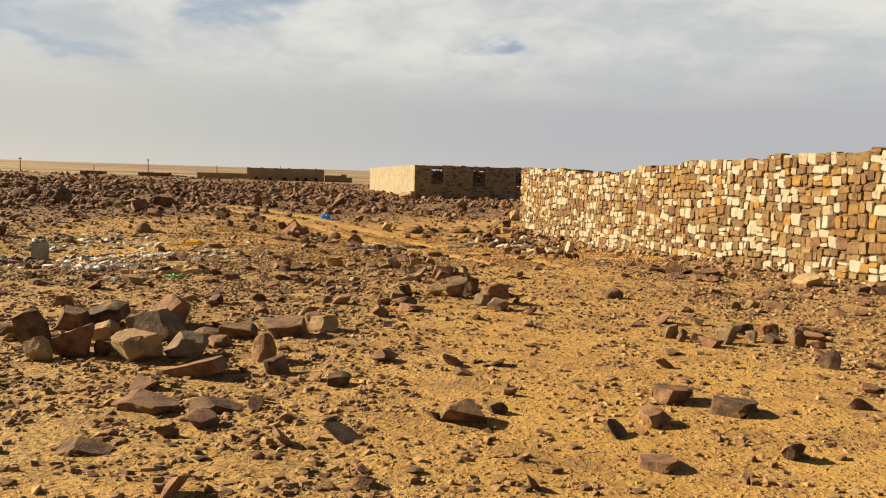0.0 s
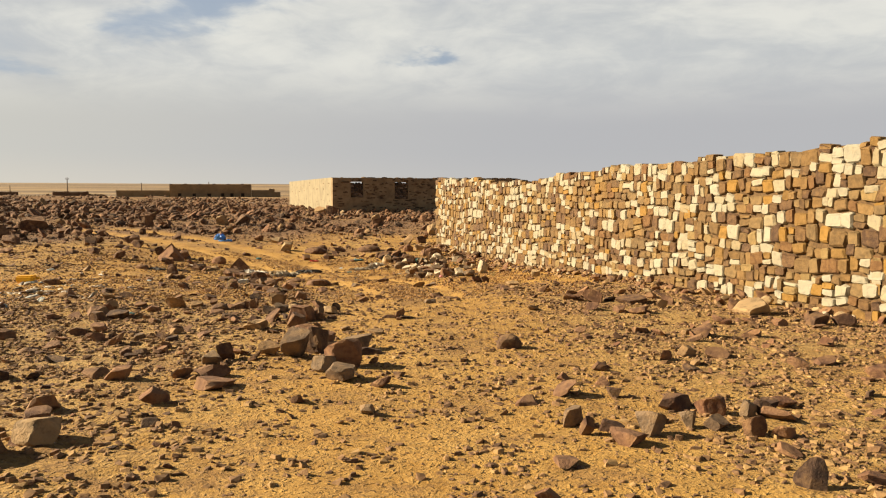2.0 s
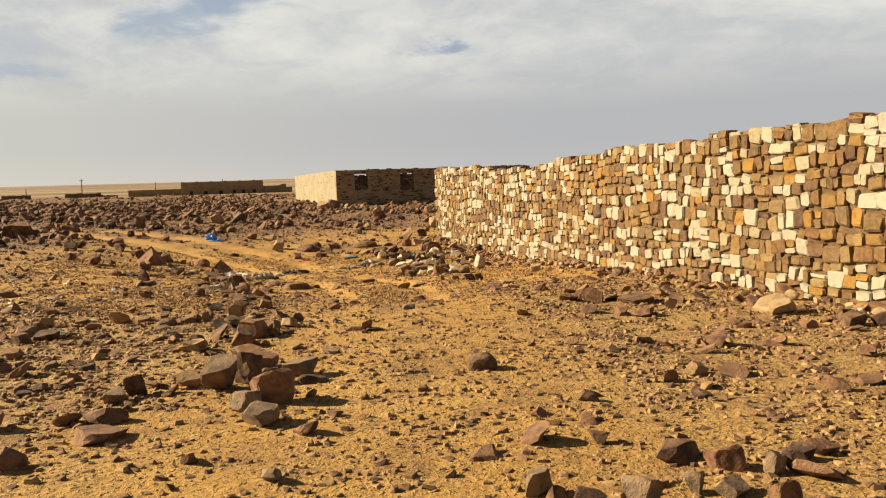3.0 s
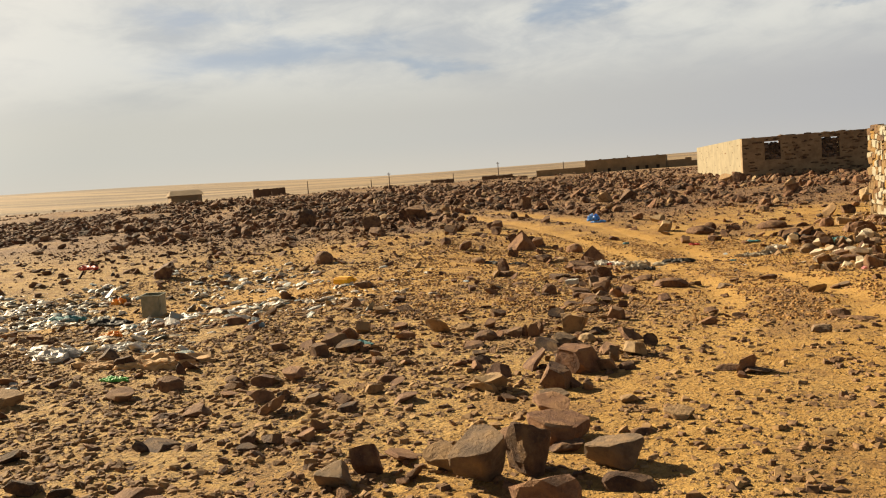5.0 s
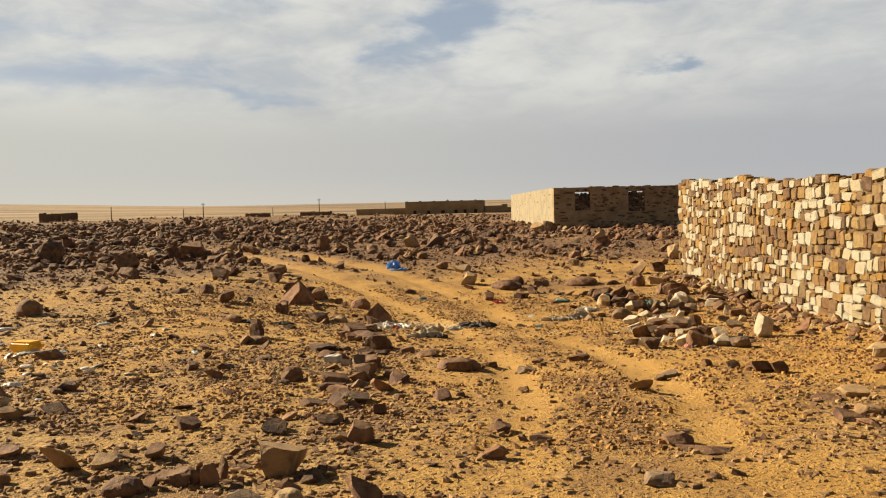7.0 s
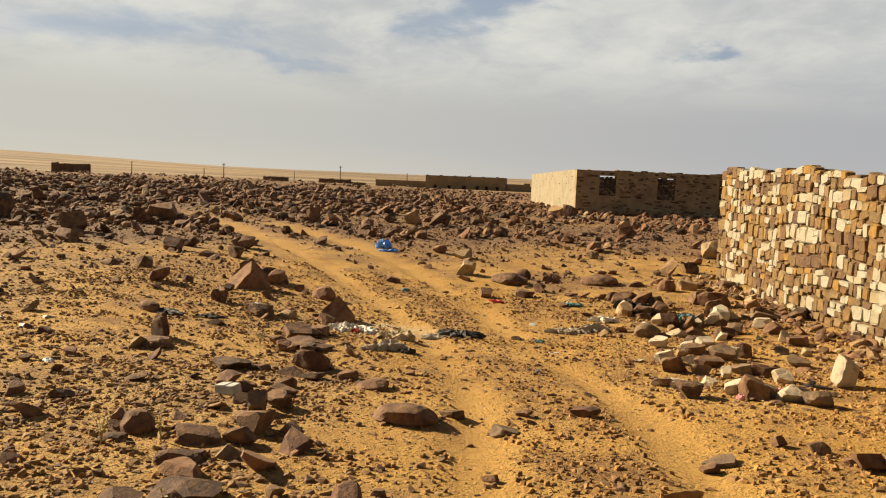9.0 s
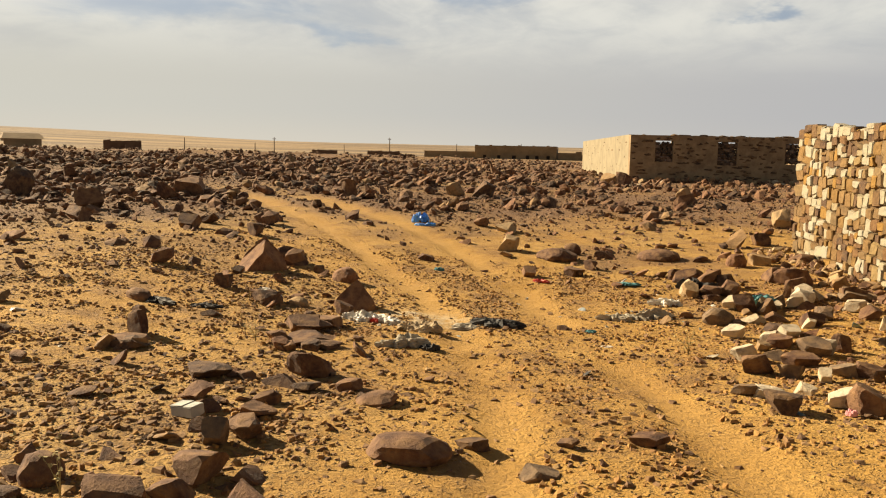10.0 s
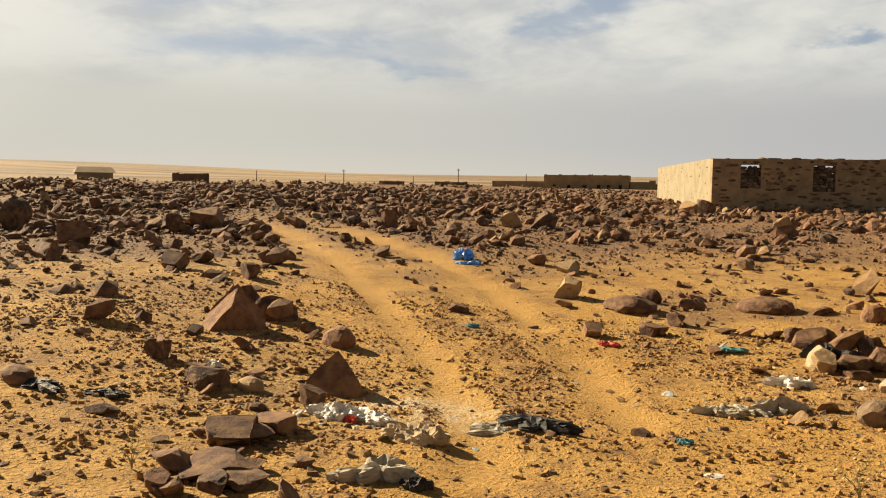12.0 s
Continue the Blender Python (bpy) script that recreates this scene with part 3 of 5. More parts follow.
def lay_stones(rs, length, top, foot, course=(0.11, 0.24), width=(0.13, 0.31)):
    """Stones in courses over a wall's face: (s, z, width, height)."""
    out, z = [], -0.75
    while z < 2.6:
        h = rs.uniform(*course)
        s = -0.02
        while s < length:
            w = rs.uniform(*width) * (1.25 if s < 0.4 else 1.0)
            if s + w > length - 0.08:
                w = length - s
            t = top(min(max(s + w / 2, 0), length))
            zz = z + 0.05 * math.sin(s * 1.3 + z * 2) + 0.03 * math.sin(s * 3.1 - z * 3) + rs.uniform(-0.03, 0.03)
            if zz + h > foot(s) and zz < t - 0.05:
                hh = min(h, t - zz + rs.uniform(0, 0.05))
                if hh > 0.16 and rs.rand() < 0.22:
                    k = rs.uniform(0.3, 0.7)
                    out.append((s, zz, w, hh * k))
                    out.append((s, zz + hh * k, w, hh * (1 - k)))
                elif w > 0.2 and rs.rand() < 0.12:
                    out.append((s, zz, w * 0.5, hh))
                    out.append((s + w * 0.5, zz, w * 0.5, hh))
                else:
                    out.append((s, zz, w, hh))
            s += w
        z += h
    return out


def make_wall(name, origin, along, length, top, near, seed, label, course=(0.11, 0.24), width=(0.13, 0.31)):
    """along: unit vector; the face looks to its right-hand side when z is up; stones with s past near[0] and short of near[1] are parts."""
    rs = np.random.RandomState(seed)
    root = tagged(new(name), label, "stone wall", kind="structure")
    d = Vector(along).normalized()
    inward = Vector((-d.y, d.x, 0))
    m = Matrix(((d.x, inward.x, 0, origin[0]), (d.y, inward.y, 0, origin[1]), (0, 0, 1, 0), (0, 0, 0, 1)))
    root.matrix_world = m
    foot = lambda s: float(ground_z((m @ Vector((s, 0, 0))).x, (m @ Vector((s, 0, 0))).y)) - 0.12
    # core, following the crown
    bm = bmesh.new()
    n = max(2, int(length / 0.5))
    ring = []
    for i in range(n + 1):
        s = 0.03 + (length - 0.06) * i / n
        t = top(s) - 0.045
        ring.append([bm.verts.new((s, y, z)) for y, z in ((0.045, -0.8), (0.42, -0.8), (0.42, t), (0.045, t))])
    for a, b in zip(ring, ring[1:]):
        for k in range(4):
            bm.faces.new((a[k], b[k], b[(k + 1) % 4], a[(k + 1) % 4]))
    bm.faces.new(ring[0])
    bm.faces.new(ring[-1][::-1])
    bmesh.ops.recalc_face_normals(bm, faces=bm.faces)
    part("mortar_core", bm, mortar, root, "brown earth mortar core")
    V, F, off, count = [], [], 0, 0
    for s, z, w, h in lay_stones(rs, length, top, foot, course, width):
        k = rs.randint(len(BLOCKS))
        proud = rs.uniform(-0.016, 0.008)
        deep = rs.uniform(0.14, 0.2)
        gap = rs.uniform(0.0, 0.016)
        lean = rs.normal(0, 0.10)
        w, h = w * rs.uniform(0.97, 1.16), h * rs.uniform(0.97, 1.16)
        if near[0] < s < near[1] and count < 300:
            count += 1
            ob = new("stone", block_meshes[k])
            ob.parent = root
            ob.location = (s + w / 2, proud, z + gap / 2)
            ob.scale = (w - gap, deep, h - gap)
            ob.rotation_euler = (rs.normal(0, 0.03), lean, rs.normal(0, 0.05))
        else:
            v, f = BLOCKS[k]
            q = v * (w - gap, deep, h - gap)
            q = np.stack([q[:, 0] + lean * q[:, 2], q[:, 1] + rs.normal(0, 0.05) * q[:, 0], q[:, 2] - lean * q[:, 0]], -1)
            V.append(q + (s + w / 2, proud, z + gap / 2))
            F.append(f + off)
            off += len(v)
    # the back face and the crown, from the same stones
    for s, z, w, h in lay_stones(rs, length, lambda s: top(length - s) - 0.03, lambda s: foot(length - s), (0.14, 0.22), (0.2, 0.36)):
        v, f = BLOCKS[rs.randint(len(BLOCKS))]
        v = v * (w - 0.015, 0.15, h - 0.012)
        v = np.stack([length - (s + w / 2) - v[:, 0], 0.455 - v[:, 1], z + v[:, 2]], -1)
        V.append(v)
        F.append(f + off)
        off += len(v)
    s = 0.0
    while s < length - 0.1:
        w = rs.uniform(0.14, 0.34)
        v, f = BLOCKS[rs.randint(len(BLOCKS))]
        p = np.stack([v[:, 0] * (w - 0.02), v[:, 2] * 0.40 + 0.02, -v[:, 1] * rs.uniform(0.08, 0.13)], -1)
        V.append(p + (min(s + w / 2, length - w / 2), 0.0, top(s) + rs.uniform(-0.03, 0.0)))
        F.append(f + off)
        off += len(v)
        s += w
    rest = new("joined_stones", tri_mesh("joined_stones", np.concatenate(V), np.concatenate(F), [mason_joined]))
    rest.parent = root
    rest["kind"] = "stuff"
    return root


LONG = (WALL_A - WALL_B).length


# ---- the roofless building ----
def make_building():
    root = tagged(new("stone_building"), "roofless rough stone building with earth-plastered side and blocked windows", "building")
    O, U, W = Vector((-2.0, 53.5, 0)), Vector((0.962, 0.273, 0)), Vector((-0.273, 0.962, 0))
    root.matrix_world = Matrix(((U.x, W.x, 0, O.x), (U.y, W.y, 0, O.y), (0, 0, 1, 0), (0, 0, 0, 1)))
    L, D, T, z0, z1 = 13.0, 16.2, 0.42, 0.1, 2.74
    wins = [(1.16, 1.98, 1.50, 2.50), (4.06, 4.95, 1.40, 2.48), (7.16, 7.96, 1.50, 2.46), (10.2, 11.0, 1.5, 2.46)]
    edge = 0.0
    front = "brown rubble stone wall in earth mortar"
    for a, b, lo, hi in wins:
        part("front_pier", box(edge, a, 0, T, z0, z1), plaster_rough, root, front)
        part("window_breast", box(a, b, 0, T, z0, lo), plaster_rough, root)
        part("lintel", box(a, b, 0, T, hi, z1), plaster_rough, root)
        edge = b
    part("front_pier", box(edge, L, 0, T, z0, z1), plaster_rough, root, front)
    part("side_wall", box(0, T, T, D, z0, z1 + 0.02), plaster, root, "pale earth-plastered side wall")
    part("side_wall", box(L - T, L, T, D, z0, z1), plaster_rough, root)
    part("rear_wall", box(T, L - T, D - T, D, z0, z1 - 0.12), plaster_rough, root)
    rs = np.random.RandomState(21)
    # dark stones and pits showing through the mortar
    V, F, off = [], [], 0
    pits = [cut_stone(320 + k, "fb"[k % 2], 1) for k in range(8)]
    for _ in range(330):
        s, z = rs.uniform(0.1, L - 0.1), rs.uniform(z0 + 0.15, z1 - 0.1)
        w, h = rs.uniform(0.12, 0.42), rs.uniform(0.06, 0.15)
        if any(s + w / 2 > a and s - w / 2 < b and z + h > lo and z < hi for a, b, lo, hi in wins):
            continue
        v, f = pits[rs.randint(8)]
        V.append(v * (w, 0.10, h) + (s, 0.02, z))
        F.append(f + off)
        off += len(v)
    for _ in range(70):
        s, z, w = rs.uniform(0.3, D - 0.3), rs.uniform(z0 + 0.2, z1 - 0.15), rs.uniform(0.1, 0.28)
        v, f = pits[rs.randint(8)]
        V.append(v[:, [1, 0, 2]] * (0.06, w, 0.09) * (1, -1, 1) + (0.015, s, z))
        F.append(f + off)
        off += len(v)
    s = 0.0
    while s < L - 0.2:
        w = rs.uniform(0.25, 0.6)
        v, f = pits[rs.randint(8)]
        V.append(v * (w * 1.1, 0.4, rs.uniform(0.04, 0.12)) + (s + w / 2, 0.21, z1 - 0.03))
        F.append(f + off)
        off += len(v)
        s += w
    st = new("facing_stone", tri_mesh("facing_stone", np.concatenate(V), np.concatenate(F), [built_joined]))
    st.parent = root
    st["kind"] = "stuff"
    # windows filled with loose dark stones, a gap under the lintel
    for a, b, lo, hi in wins:
        V, F, off = [], [], 0
        shapes = [cut_stone(300 + k, "bf"[k % 2], 1) for k in range(6)]
        z = lo
        while z < hi - 0.16:
            x = a - 0.03
            while x < b - 0.05:
                w = rs.uniform(0.16, 0.34)
                v, f = shapes[rs.randint(6)]
                h = rs.uniform(0.12, 0.2)
                V.append(v * (w * 1.15, 0.3, h * 1.2) + (x + w / 2, 0.2 + rs.uniform(-0.05, 0.05), z))
                F.append(f + off)
                off += len(v)
                x += w
            z += 0.125
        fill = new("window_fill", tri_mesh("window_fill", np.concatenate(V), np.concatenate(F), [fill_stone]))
        fill.parent = root
        fill["kind"] = "stuff"
        fill["label"] = "dark loose stones blocking the window"
    return root


plaster_rough = plain("rubble_mortar", (0.20, 0.136, 0.077), (0.33, 0.238, 0.137), 2.6, 0.95, 0.9)
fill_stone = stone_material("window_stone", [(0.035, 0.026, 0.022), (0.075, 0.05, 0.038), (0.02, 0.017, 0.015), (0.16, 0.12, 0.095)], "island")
make_building()


# ---- far houses, huts, poles ----
far_wall = plain("far_earth_wall", (0.20, 0.14, 0.078), (0.29, 0.205, 0.115), 0.7, 0.95, 0.5)
far_dark = plain("far_stone_wall", (0.11, 0.06, 0.034), (0.17, 0.098, 0.053), 0.9, 0.95, 0.5)
opening = plain("interior_shade", (0.03, 0.022, 0.018), (0.05, 0.035, 0.025), 3.0)
pole_mat = plain("weathered_pole", (0.10, 0.07, 0.05), (0.16, 0.12, 0.09), 6.0)


def place(az, dist):
    a = radians(az)
    return 0.77 + dist * math.sin(a), 17.5 + dist * math.cos(a)


def facing(x, y, turn=0.0):
    """A frame at x, y whose -y side looks back at the walk."""
    a = math.atan2(x - 0.77, y - 17.5)
    return pose(x, y, 0, 0, 0, -math.degrees(a) + turn)


def shell(bm, x0, x1, y0, y1, z0, z1, t=0.35, holes=()):
    """Four walls with openings in the front."""
    e = x0
    for a, b, lo, hi in holes:
        box(e, a, y0, y0 + t, z0, z1, bm)
        box(a, b, y0, y0 + t, z0, lo, bm)
        box(a, b, y0, y0 + t, hi, z1, bm)
        e = b
    box(e, x1, y0, y0 + t, z0, z1, bm)
    box(x0, x0 + t, y0 + t, y1, z0, z1, bm)
    box(x1 - t, x1, y0 + t, y1, z0, z1, bm)
    box(x0 + t, x1 - t, y1 - t, y1, z0, z1, bm)


def make_far_house():
    root = tagged(new("far_house"), "long low earth-brown house with a row of dark windows", "house")
    root.matrix_world = pose(-31.2, 158, 0, 0, 0, 8)
    bm = bmesh.new()
    holes = [(-5.9, -5.3, 1.25, 2.15), (-3.3, -2.7, 1.25, 2.1), (-0.6, 0.1, 0.6, 2.1), (1.9, 2.5, 1.3, 2.15), (3.6, 4.2, 1.3, 2.15), (5.6, 6.2, 1.25, 2.15)]
    shell(bm, -7.4, 7.4, 0, 9, 0, 3.85, 0.4, holes)
    part("wall", bm, far_wall, root)
    part("roof", box(-7.0, 7.0, 0.4, 8.6, 3.45, 3.6), far_wall, root)
    # dark panels behind the holes put the unlit interior's shade into colour
    for a, b, lo, hi in holes:
        part("window", box(a - 0.05, b + 0.05, 0.41, 0.47, lo - 0.05, hi + 0.05), opening, root, "dark panel painted as the window's shaded inside")
    for k in range(6):
        part("parapet_block", box(-7.4 + k * 2.6, -6.9 + k * 2.6, 0.02, 0.38, 3.85, 3.93 + 0.03 * (k % 2)), far_wall, root)
    y = tagged(new("yard_wall"), "low earth-brown yard wall beside the far house", "wall")
    y.matrix_world = pose(-43.5, 157, 0, 0, 0, 8)
    part("wall", box(-4.6, 4.8, 0, 0.4, 0, 2.62), far_wall, y)
    part("coping", box(-4.7, 4.8, -0.05, 0.45, 2.62, 2.7), far_wall, y)
    y = tagged(new("yard_wall"), "stepped low earth-brown wall beside the far house", "wall")
    y.matrix_world = pose(-21.0, 160, 0, 0, 0, 8)
    part("wall", box(-2.8, 0.4, 0, 5, 0, 2.75), far_wall, y)
    part("wall", box(0.4, 1.5, 0, 5, 0, 3.0), far_wall, y)
    part("wall", box(1.5, 2.6, 0, 5, 0, 2.4), far_wall, y)


make_far_house()


def make_ruin(az, dist, width, top, label, mat, holes=(), bumps=True, seed=0):
    x, y = place(az, dist)
    root = tagged(new("far_ruin"), label, "ruin", group="far ruins")
    root.matrix_world = facing(x, y)
    z0 = float(ground_z(x, y)) - 0.5
    bm = bmesh.new()
    h = width / 2
    shell(bm, -h, h, 0, 4, z0, top, 0.4, [(a * h, b * h, z0 + lo, z0 + hi) for a, b, lo, hi in holes])
    part("wall", bm, mat, root)
    if bumps:
        rs = np.random.RandomState(seed)
        n = int(width / 0.45)
        V, F, off = [], [], 0
        for k in range(n):
            v, f = cut_stone(500 + seed * 20 + k, "b", 1)
            V.append(v * (0.5, 0.4, rs.uniform(0.08, 0.28)) + (-h + 0.25 + k * (width - 0.5) / max(1, n - 1), 0.2, top - 0.03))
            F.append(f + off)
            off += len(v)
        ob = new("broken_crown", tri_mesh("broken_crown", np.concatenate(V), np.concatenate(F), [mat]))
        ob.parent = root
        ob["kind"] = "stuff"


make_ruin(-40.2, 110, 4.6, 2.72, "small dark stone ruin on the plain", far_dark, [(-0.1, 0.15, 1.0, 1.6)], True, 1)
make_ruin(-26.5, 150, 4.7, 2.35, "small dark stone ruin behind the rubble", far_dark, (), True, 2)
make_ruin(-22.3, 152, 6.2, 2.35, "dark stone ruin with a broken top", far_dark, (), True, 3)
make_ruin(-20.6, 152, 3.0, 1.85, "low dark stone ruin beside another", far_dark, (), True, 4)


def make_low_wall(az0, az1, dist, top):
    a, b = Vector((*place(az0, dist), 0)), Vector((*place(az1, dist), 0))
    root = tagged(new("boundary_wall"), "long low dark stone boundary wall on the plain", "wall")
    d = (b - a).normalized()
    root.matrix_world = Matrix(((d.x, -d.y, 0, a.x), (d.y, d.x, 0, a.y), (0, 0, 1, 0), (0, 0, 0, 1)))
    bm = bmesh.new()
    n = 40
    L = (b - a).length
    for i in range(n):
        t = top + 0.12 * math.sin(i * 1.7) * math.sin(i * 0.6)
        box(L * i / n, L * (i + 1) / n, 0, 0.4, 0.0, t, bm)
    part("wall", bm, far_dark, root)


make_low_wall(-38.0, -27.5, 138, 1.62)
make_low_wall(-25.4, -23.8, 142, 1.72)


def make_hut():
    x, y = place(-46.1, 110)
    root = tagged(new("gabled_hut"), "small pale earth hut with a pitched roof", "hut")
    root.matrix_world = facing(x, y, 6)
    z0 = float(ground_z(x, y)) - 0.4
    part("wall", box(-2.2, 2.0, 0, 3.4, z0, 2.75), far_wall, root)
    bm = bmesh.new()
    v = [bm.verts.new(p) for p in ((-2.45, -0.25, 2.7), (2.35, -0.25, 2.7), (2.05, 1.7, 3.42), (-2.0, 1.7, 3.42), (-2.45, 3.65, 2.7), (2.35, 3.65, 2.7))]
    for q in ((0, 1, 2, 3), (3, 2, 5, 4), (0, 3, 4), (1, 5, 2), (0, 4, 5, 1)):
        bm.faces.new([v[i] for i in q])
    part("roof", bm, far_wall, root, "brown pitched roof")


make_hut()


def make_pole(az, dist, top, crossarm=True):
    x, y = place(az, dist)
    z0 = float(ground_z(x, y)) - 0.3
    root = tagged(new("utility_pole"), "thin dark utility pole standing on the plain", "utility pole", group="utility poles")
    root.matrix_world = facing(x, y) @ Matrix.Translation((0, 0, z0))
    bm = bmesh.new()
    bmesh.ops.create_cone(bm, cap_ends=True, segments=8, radius1=0.17, radius2=0.11, depth=top - z0, matrix=Matrix.Translation((0, 0, (top - z0) / 2)))
    part("post", bm, pole_mat, root)
    if crossarm:
        part("crossarm", box(-0.45, 0.45, -0.06, 0.06, top - z0 - 0.55, top - z0 - 0.43), pole_mat, root)
        for k in (-0.38, 0.38):
            bm = bmesh.new()
            bmesh.ops.create_cone(bm, cap_ends=True, segments=6, radius1=0.07, radius2=0.05, depth=0.22, matrix=Matrix.Translation((k, 0, top - z0 - 0.33)))
            part("insulator", bm, pole_mat, root)


for az, dist, top in ((-21.8, 245, 7.1), (-17.0, 260, 5.9), (-29.9, 240, 6.3), (-35.9, 235, 5.5), (-31.2, 250, 4.7), (-12.4, 280, 6.6), (-25.0, 300, 5.4)):
    make_pole(az, dist, top, az == -21.8 or az == -29.9)


# ---- loose rocks that can be told apart ----
ROCK_LABELS = {"d": "dark brown weathered rock resting on the sand", "r": "reddish brown sandstone rock resting on the sand", "l": "pale tan sandstone rock resting on the sand", "g": "grey-brown stone resting on the gravel", "w": "whitish sandstone block lying in a loose pile"}
ROCK_SHAPES = {"b": "angular", "f": "flat slab-like", "r": "rounded", "u": "upright", "p": "pyramid-shaped", "t": "large wedge-shaped", "s": "leaning slab-like"}
rock_stock = {}
rs_rock = np.random.RandomState(55)


def rock(x, y, w, h, style, tone):
    k = rs_rock.randint({"b": 14, "f": 8, "r": 7, "u": 2}.get(style, 1))
    key = (style, tone, k)
    if key not in rock_stock:
        v, f = cut_stone(700 + 31 * k + ord(style), style, 3 if w > 0.16 else 2)
        rock_stock[key] = tri_mesh("rock", v, f, [{"d": rock_dark, "r": rock_rust, "l": rock_pale, "g": rock_grey, "w": rock_white}[tone]])
    ob = new("rock", rock_stock[key])
    fixed = style in "pts"
    tilt = (0, 0) if fixed else rs_rock.uniform(-9, 9, 2)
    deep = w * (0.9 if fixed else rs_rock.uniform(0.68, 0.95)) * (0.45 if style == "u" else 1.0)
    z = float(ground_z(x, y)) - {"r": 0.55, "f": 0.34}.get(style, 0.22) * h
    ob.matrix_world = pose(x, y, z, tilt[0], tilt[1], {"t": 28, "p": 10}.get(style, 0) if fixed else rs_rock.choice((0, 180)) + rs_rock.uniform(-24, 24)) @ Matrix.Diagonal((w * 1.0, deep, h * {"r": 1.6, "f": 1.4, "p": 1.45, "t": 1.1}.get(style, 1.3), 1))
    tagged(ob, "%s %s" % (ROCK_SHAPES[style], ROCK_LABELS[tone]), "rock", group="loose rocks")


rock(-0.38, 3.94, 0.14, 0.04, "f", "d")
rock(0.15, 5.01, 0.28, 0.12, "b", "d")
rock(0.39, 5.27, 0.15, 0.07, "b", "d")
rock(1.72, 5.64, 0.32, 0.12, "f", "d")
rock(1.97, 5.33, 0.31, 0.10, "f", "d")
rock(1.20, 4.29, 0.22, 0.05, "f", "d")
rock(0.19, 6.36, 0.16, 0.05, "f", "d")
rock(-4.38, 12.60, 0.24, 0.13, "b", "d")
rock(-2.41, 11.40, 0.24, 0.07, "f", "d")
rock(-2.49, 12.31, 0.20, 0.08, "b", "d")
rock(-1.44, 11.88, 0.17, 0.07, "b", "d")
rock(-1.44, 10.78, 0.13, 0.05, "b", "d")
rock(-1.39, 10.98, 0.15, 0.06, "b", "d")
rock(-2.46, 13.67, 0.33, 0.11, "b", "d")
rock(-2.83, 14.53, 0.19, 0.12, "b", "l")
rock(-11.25, 20.18, 0.61, 0.32, "b", "d")
rock(-6.25, 17.71, 0.17, 0.15, "b", "d")
rock(-0.25, 15.54, 0.20, 0.14, "b", "d")
rock(-1.04, 14.49, 0.20, 0.10, "b", "d")
rock(1.36, 13.21, 0.23, 0.03, "f", "d")
rock(-3.56, 20.83, 0.24, 0.23, "u", "d")
rock(-3.41, 20.47, 0.43, 0.08, "f", "d")
rock(3.09, 34.89, 0.44, 0.45, "b", "l")
rock(2.46, 31.89, 0.40, 0.23, "b", "d")
rock(1.91, 29.12, 0.34, 0.21, "r", "r")
rock(1.17, 27.59, 0.48, 0.19, "b", "d")
rock(1.70, 27.27, 0.28, 0.20, "b", "d")
rock(1.19, 26.54, 0.21, 0.14, "b", "l")
rock(2.67, 27.73, 0.58, 0.26, "b", "r")
rock(2.63, 26.38, 0.32, 0.17, "b", "d")
rock(3.29, 26.63, 0.38, 0.18, "b", "d")
rock(-4.60, 24.76, 0.70, 0.54, "t", "r")
rock(-4.50, 25.47, 0.48, 0.23, "s", "d")
rock(-5.18, 25.89, 0.31, 0.24, "b", "d")
rock(-6.19, 27.27, 0.41, 0.22, "b", "d")
rock(-6.68, 27.03, 0.50, 0.12, "f", "d")
rock(-7.62, 27.29, 0.43, 0.24, "b", "d")
rock(-3.37, 24.91, 0.43, 0.19, "r", "r")
rock(-2.60, 23.58, 0.52, 0.27, "p", "r")
rock(-4.30, 23.34, 0.24, 0.17, "b", "d")
rock(-3.48, 22.98, 0.31, 0.14, "b", "d")
rock(-3.55, 21.96, 0.21, 0.06, "b", "d")
rock(-4.60, 22.12, 0.33, 0.11, "r", "d")
rock(-3.92, 25.20, 0.17, 0.11, "b", "d")
rock(-4.65, 24.24, 0.18, 0.11, "b", "d")
rock(-2.06, 29.28, 0.42, 0.28, "b", "l")
rock(-0.90, 29.43, 0.33, 0.20, "r", "d")
rock(-1.08, 28.76, 0.73, 0.18, "r", "d")
rock(0.61, 29.54, 0.77, 0.19, "r", "d")
rock(-0.58, 27.55, 0.31, 0.14, "b", "d")
rock(-1.24, 27.11, 0.27, 0.16, "b", "d")
rock(-0.40, 28.08, 0.28, 0.15, "b", "d")
rock(-0.40, 29.35, 0.25, 0.13, "b", "d")
rock(-3.04, 27.38, 0.29, 0.10, "b", "d")
rock(-0.12, 23.71, 0.13, 0.06, "b", "d")
rock(1.50, 26.26, 0.24, 0.09, "b", "d")
rock(1.22, 26.49, 0.25, 0.22, "b", "l")
rock(-2.68, 31.63, 0.42, 0.19, "b", "l")
rock(-3.36, 32.15, 0.34, 0.19, "b", "d")
rock(-8.40, 36.08, 0.49, 0.48, "u", "d")
rock(-5.82, 38.08, 0.58, 0.42, "b", "l")
rock(-5.01, 38.33, 0.66, 0.46, "b", "d")
rock(-14.29, 29.92, 0.67, 0.65, "b", "d")
rock(-11.27, 32.59, 0.80, 0.50, "b", "d")
rock(0.81, 39.13, 0.51, 0.49, "b", "l")
rock(-10.71, 28.39, 0.65, 0.41, "b", "d")
rock(-9.68, 26.84, 0.54, 0.26, "b", "d")
rock(-2.35, 48.83, 0.78, 0.51, "b", "l")
rock(-1.71, 47.88, 0.63, 0.58, "b", "d")
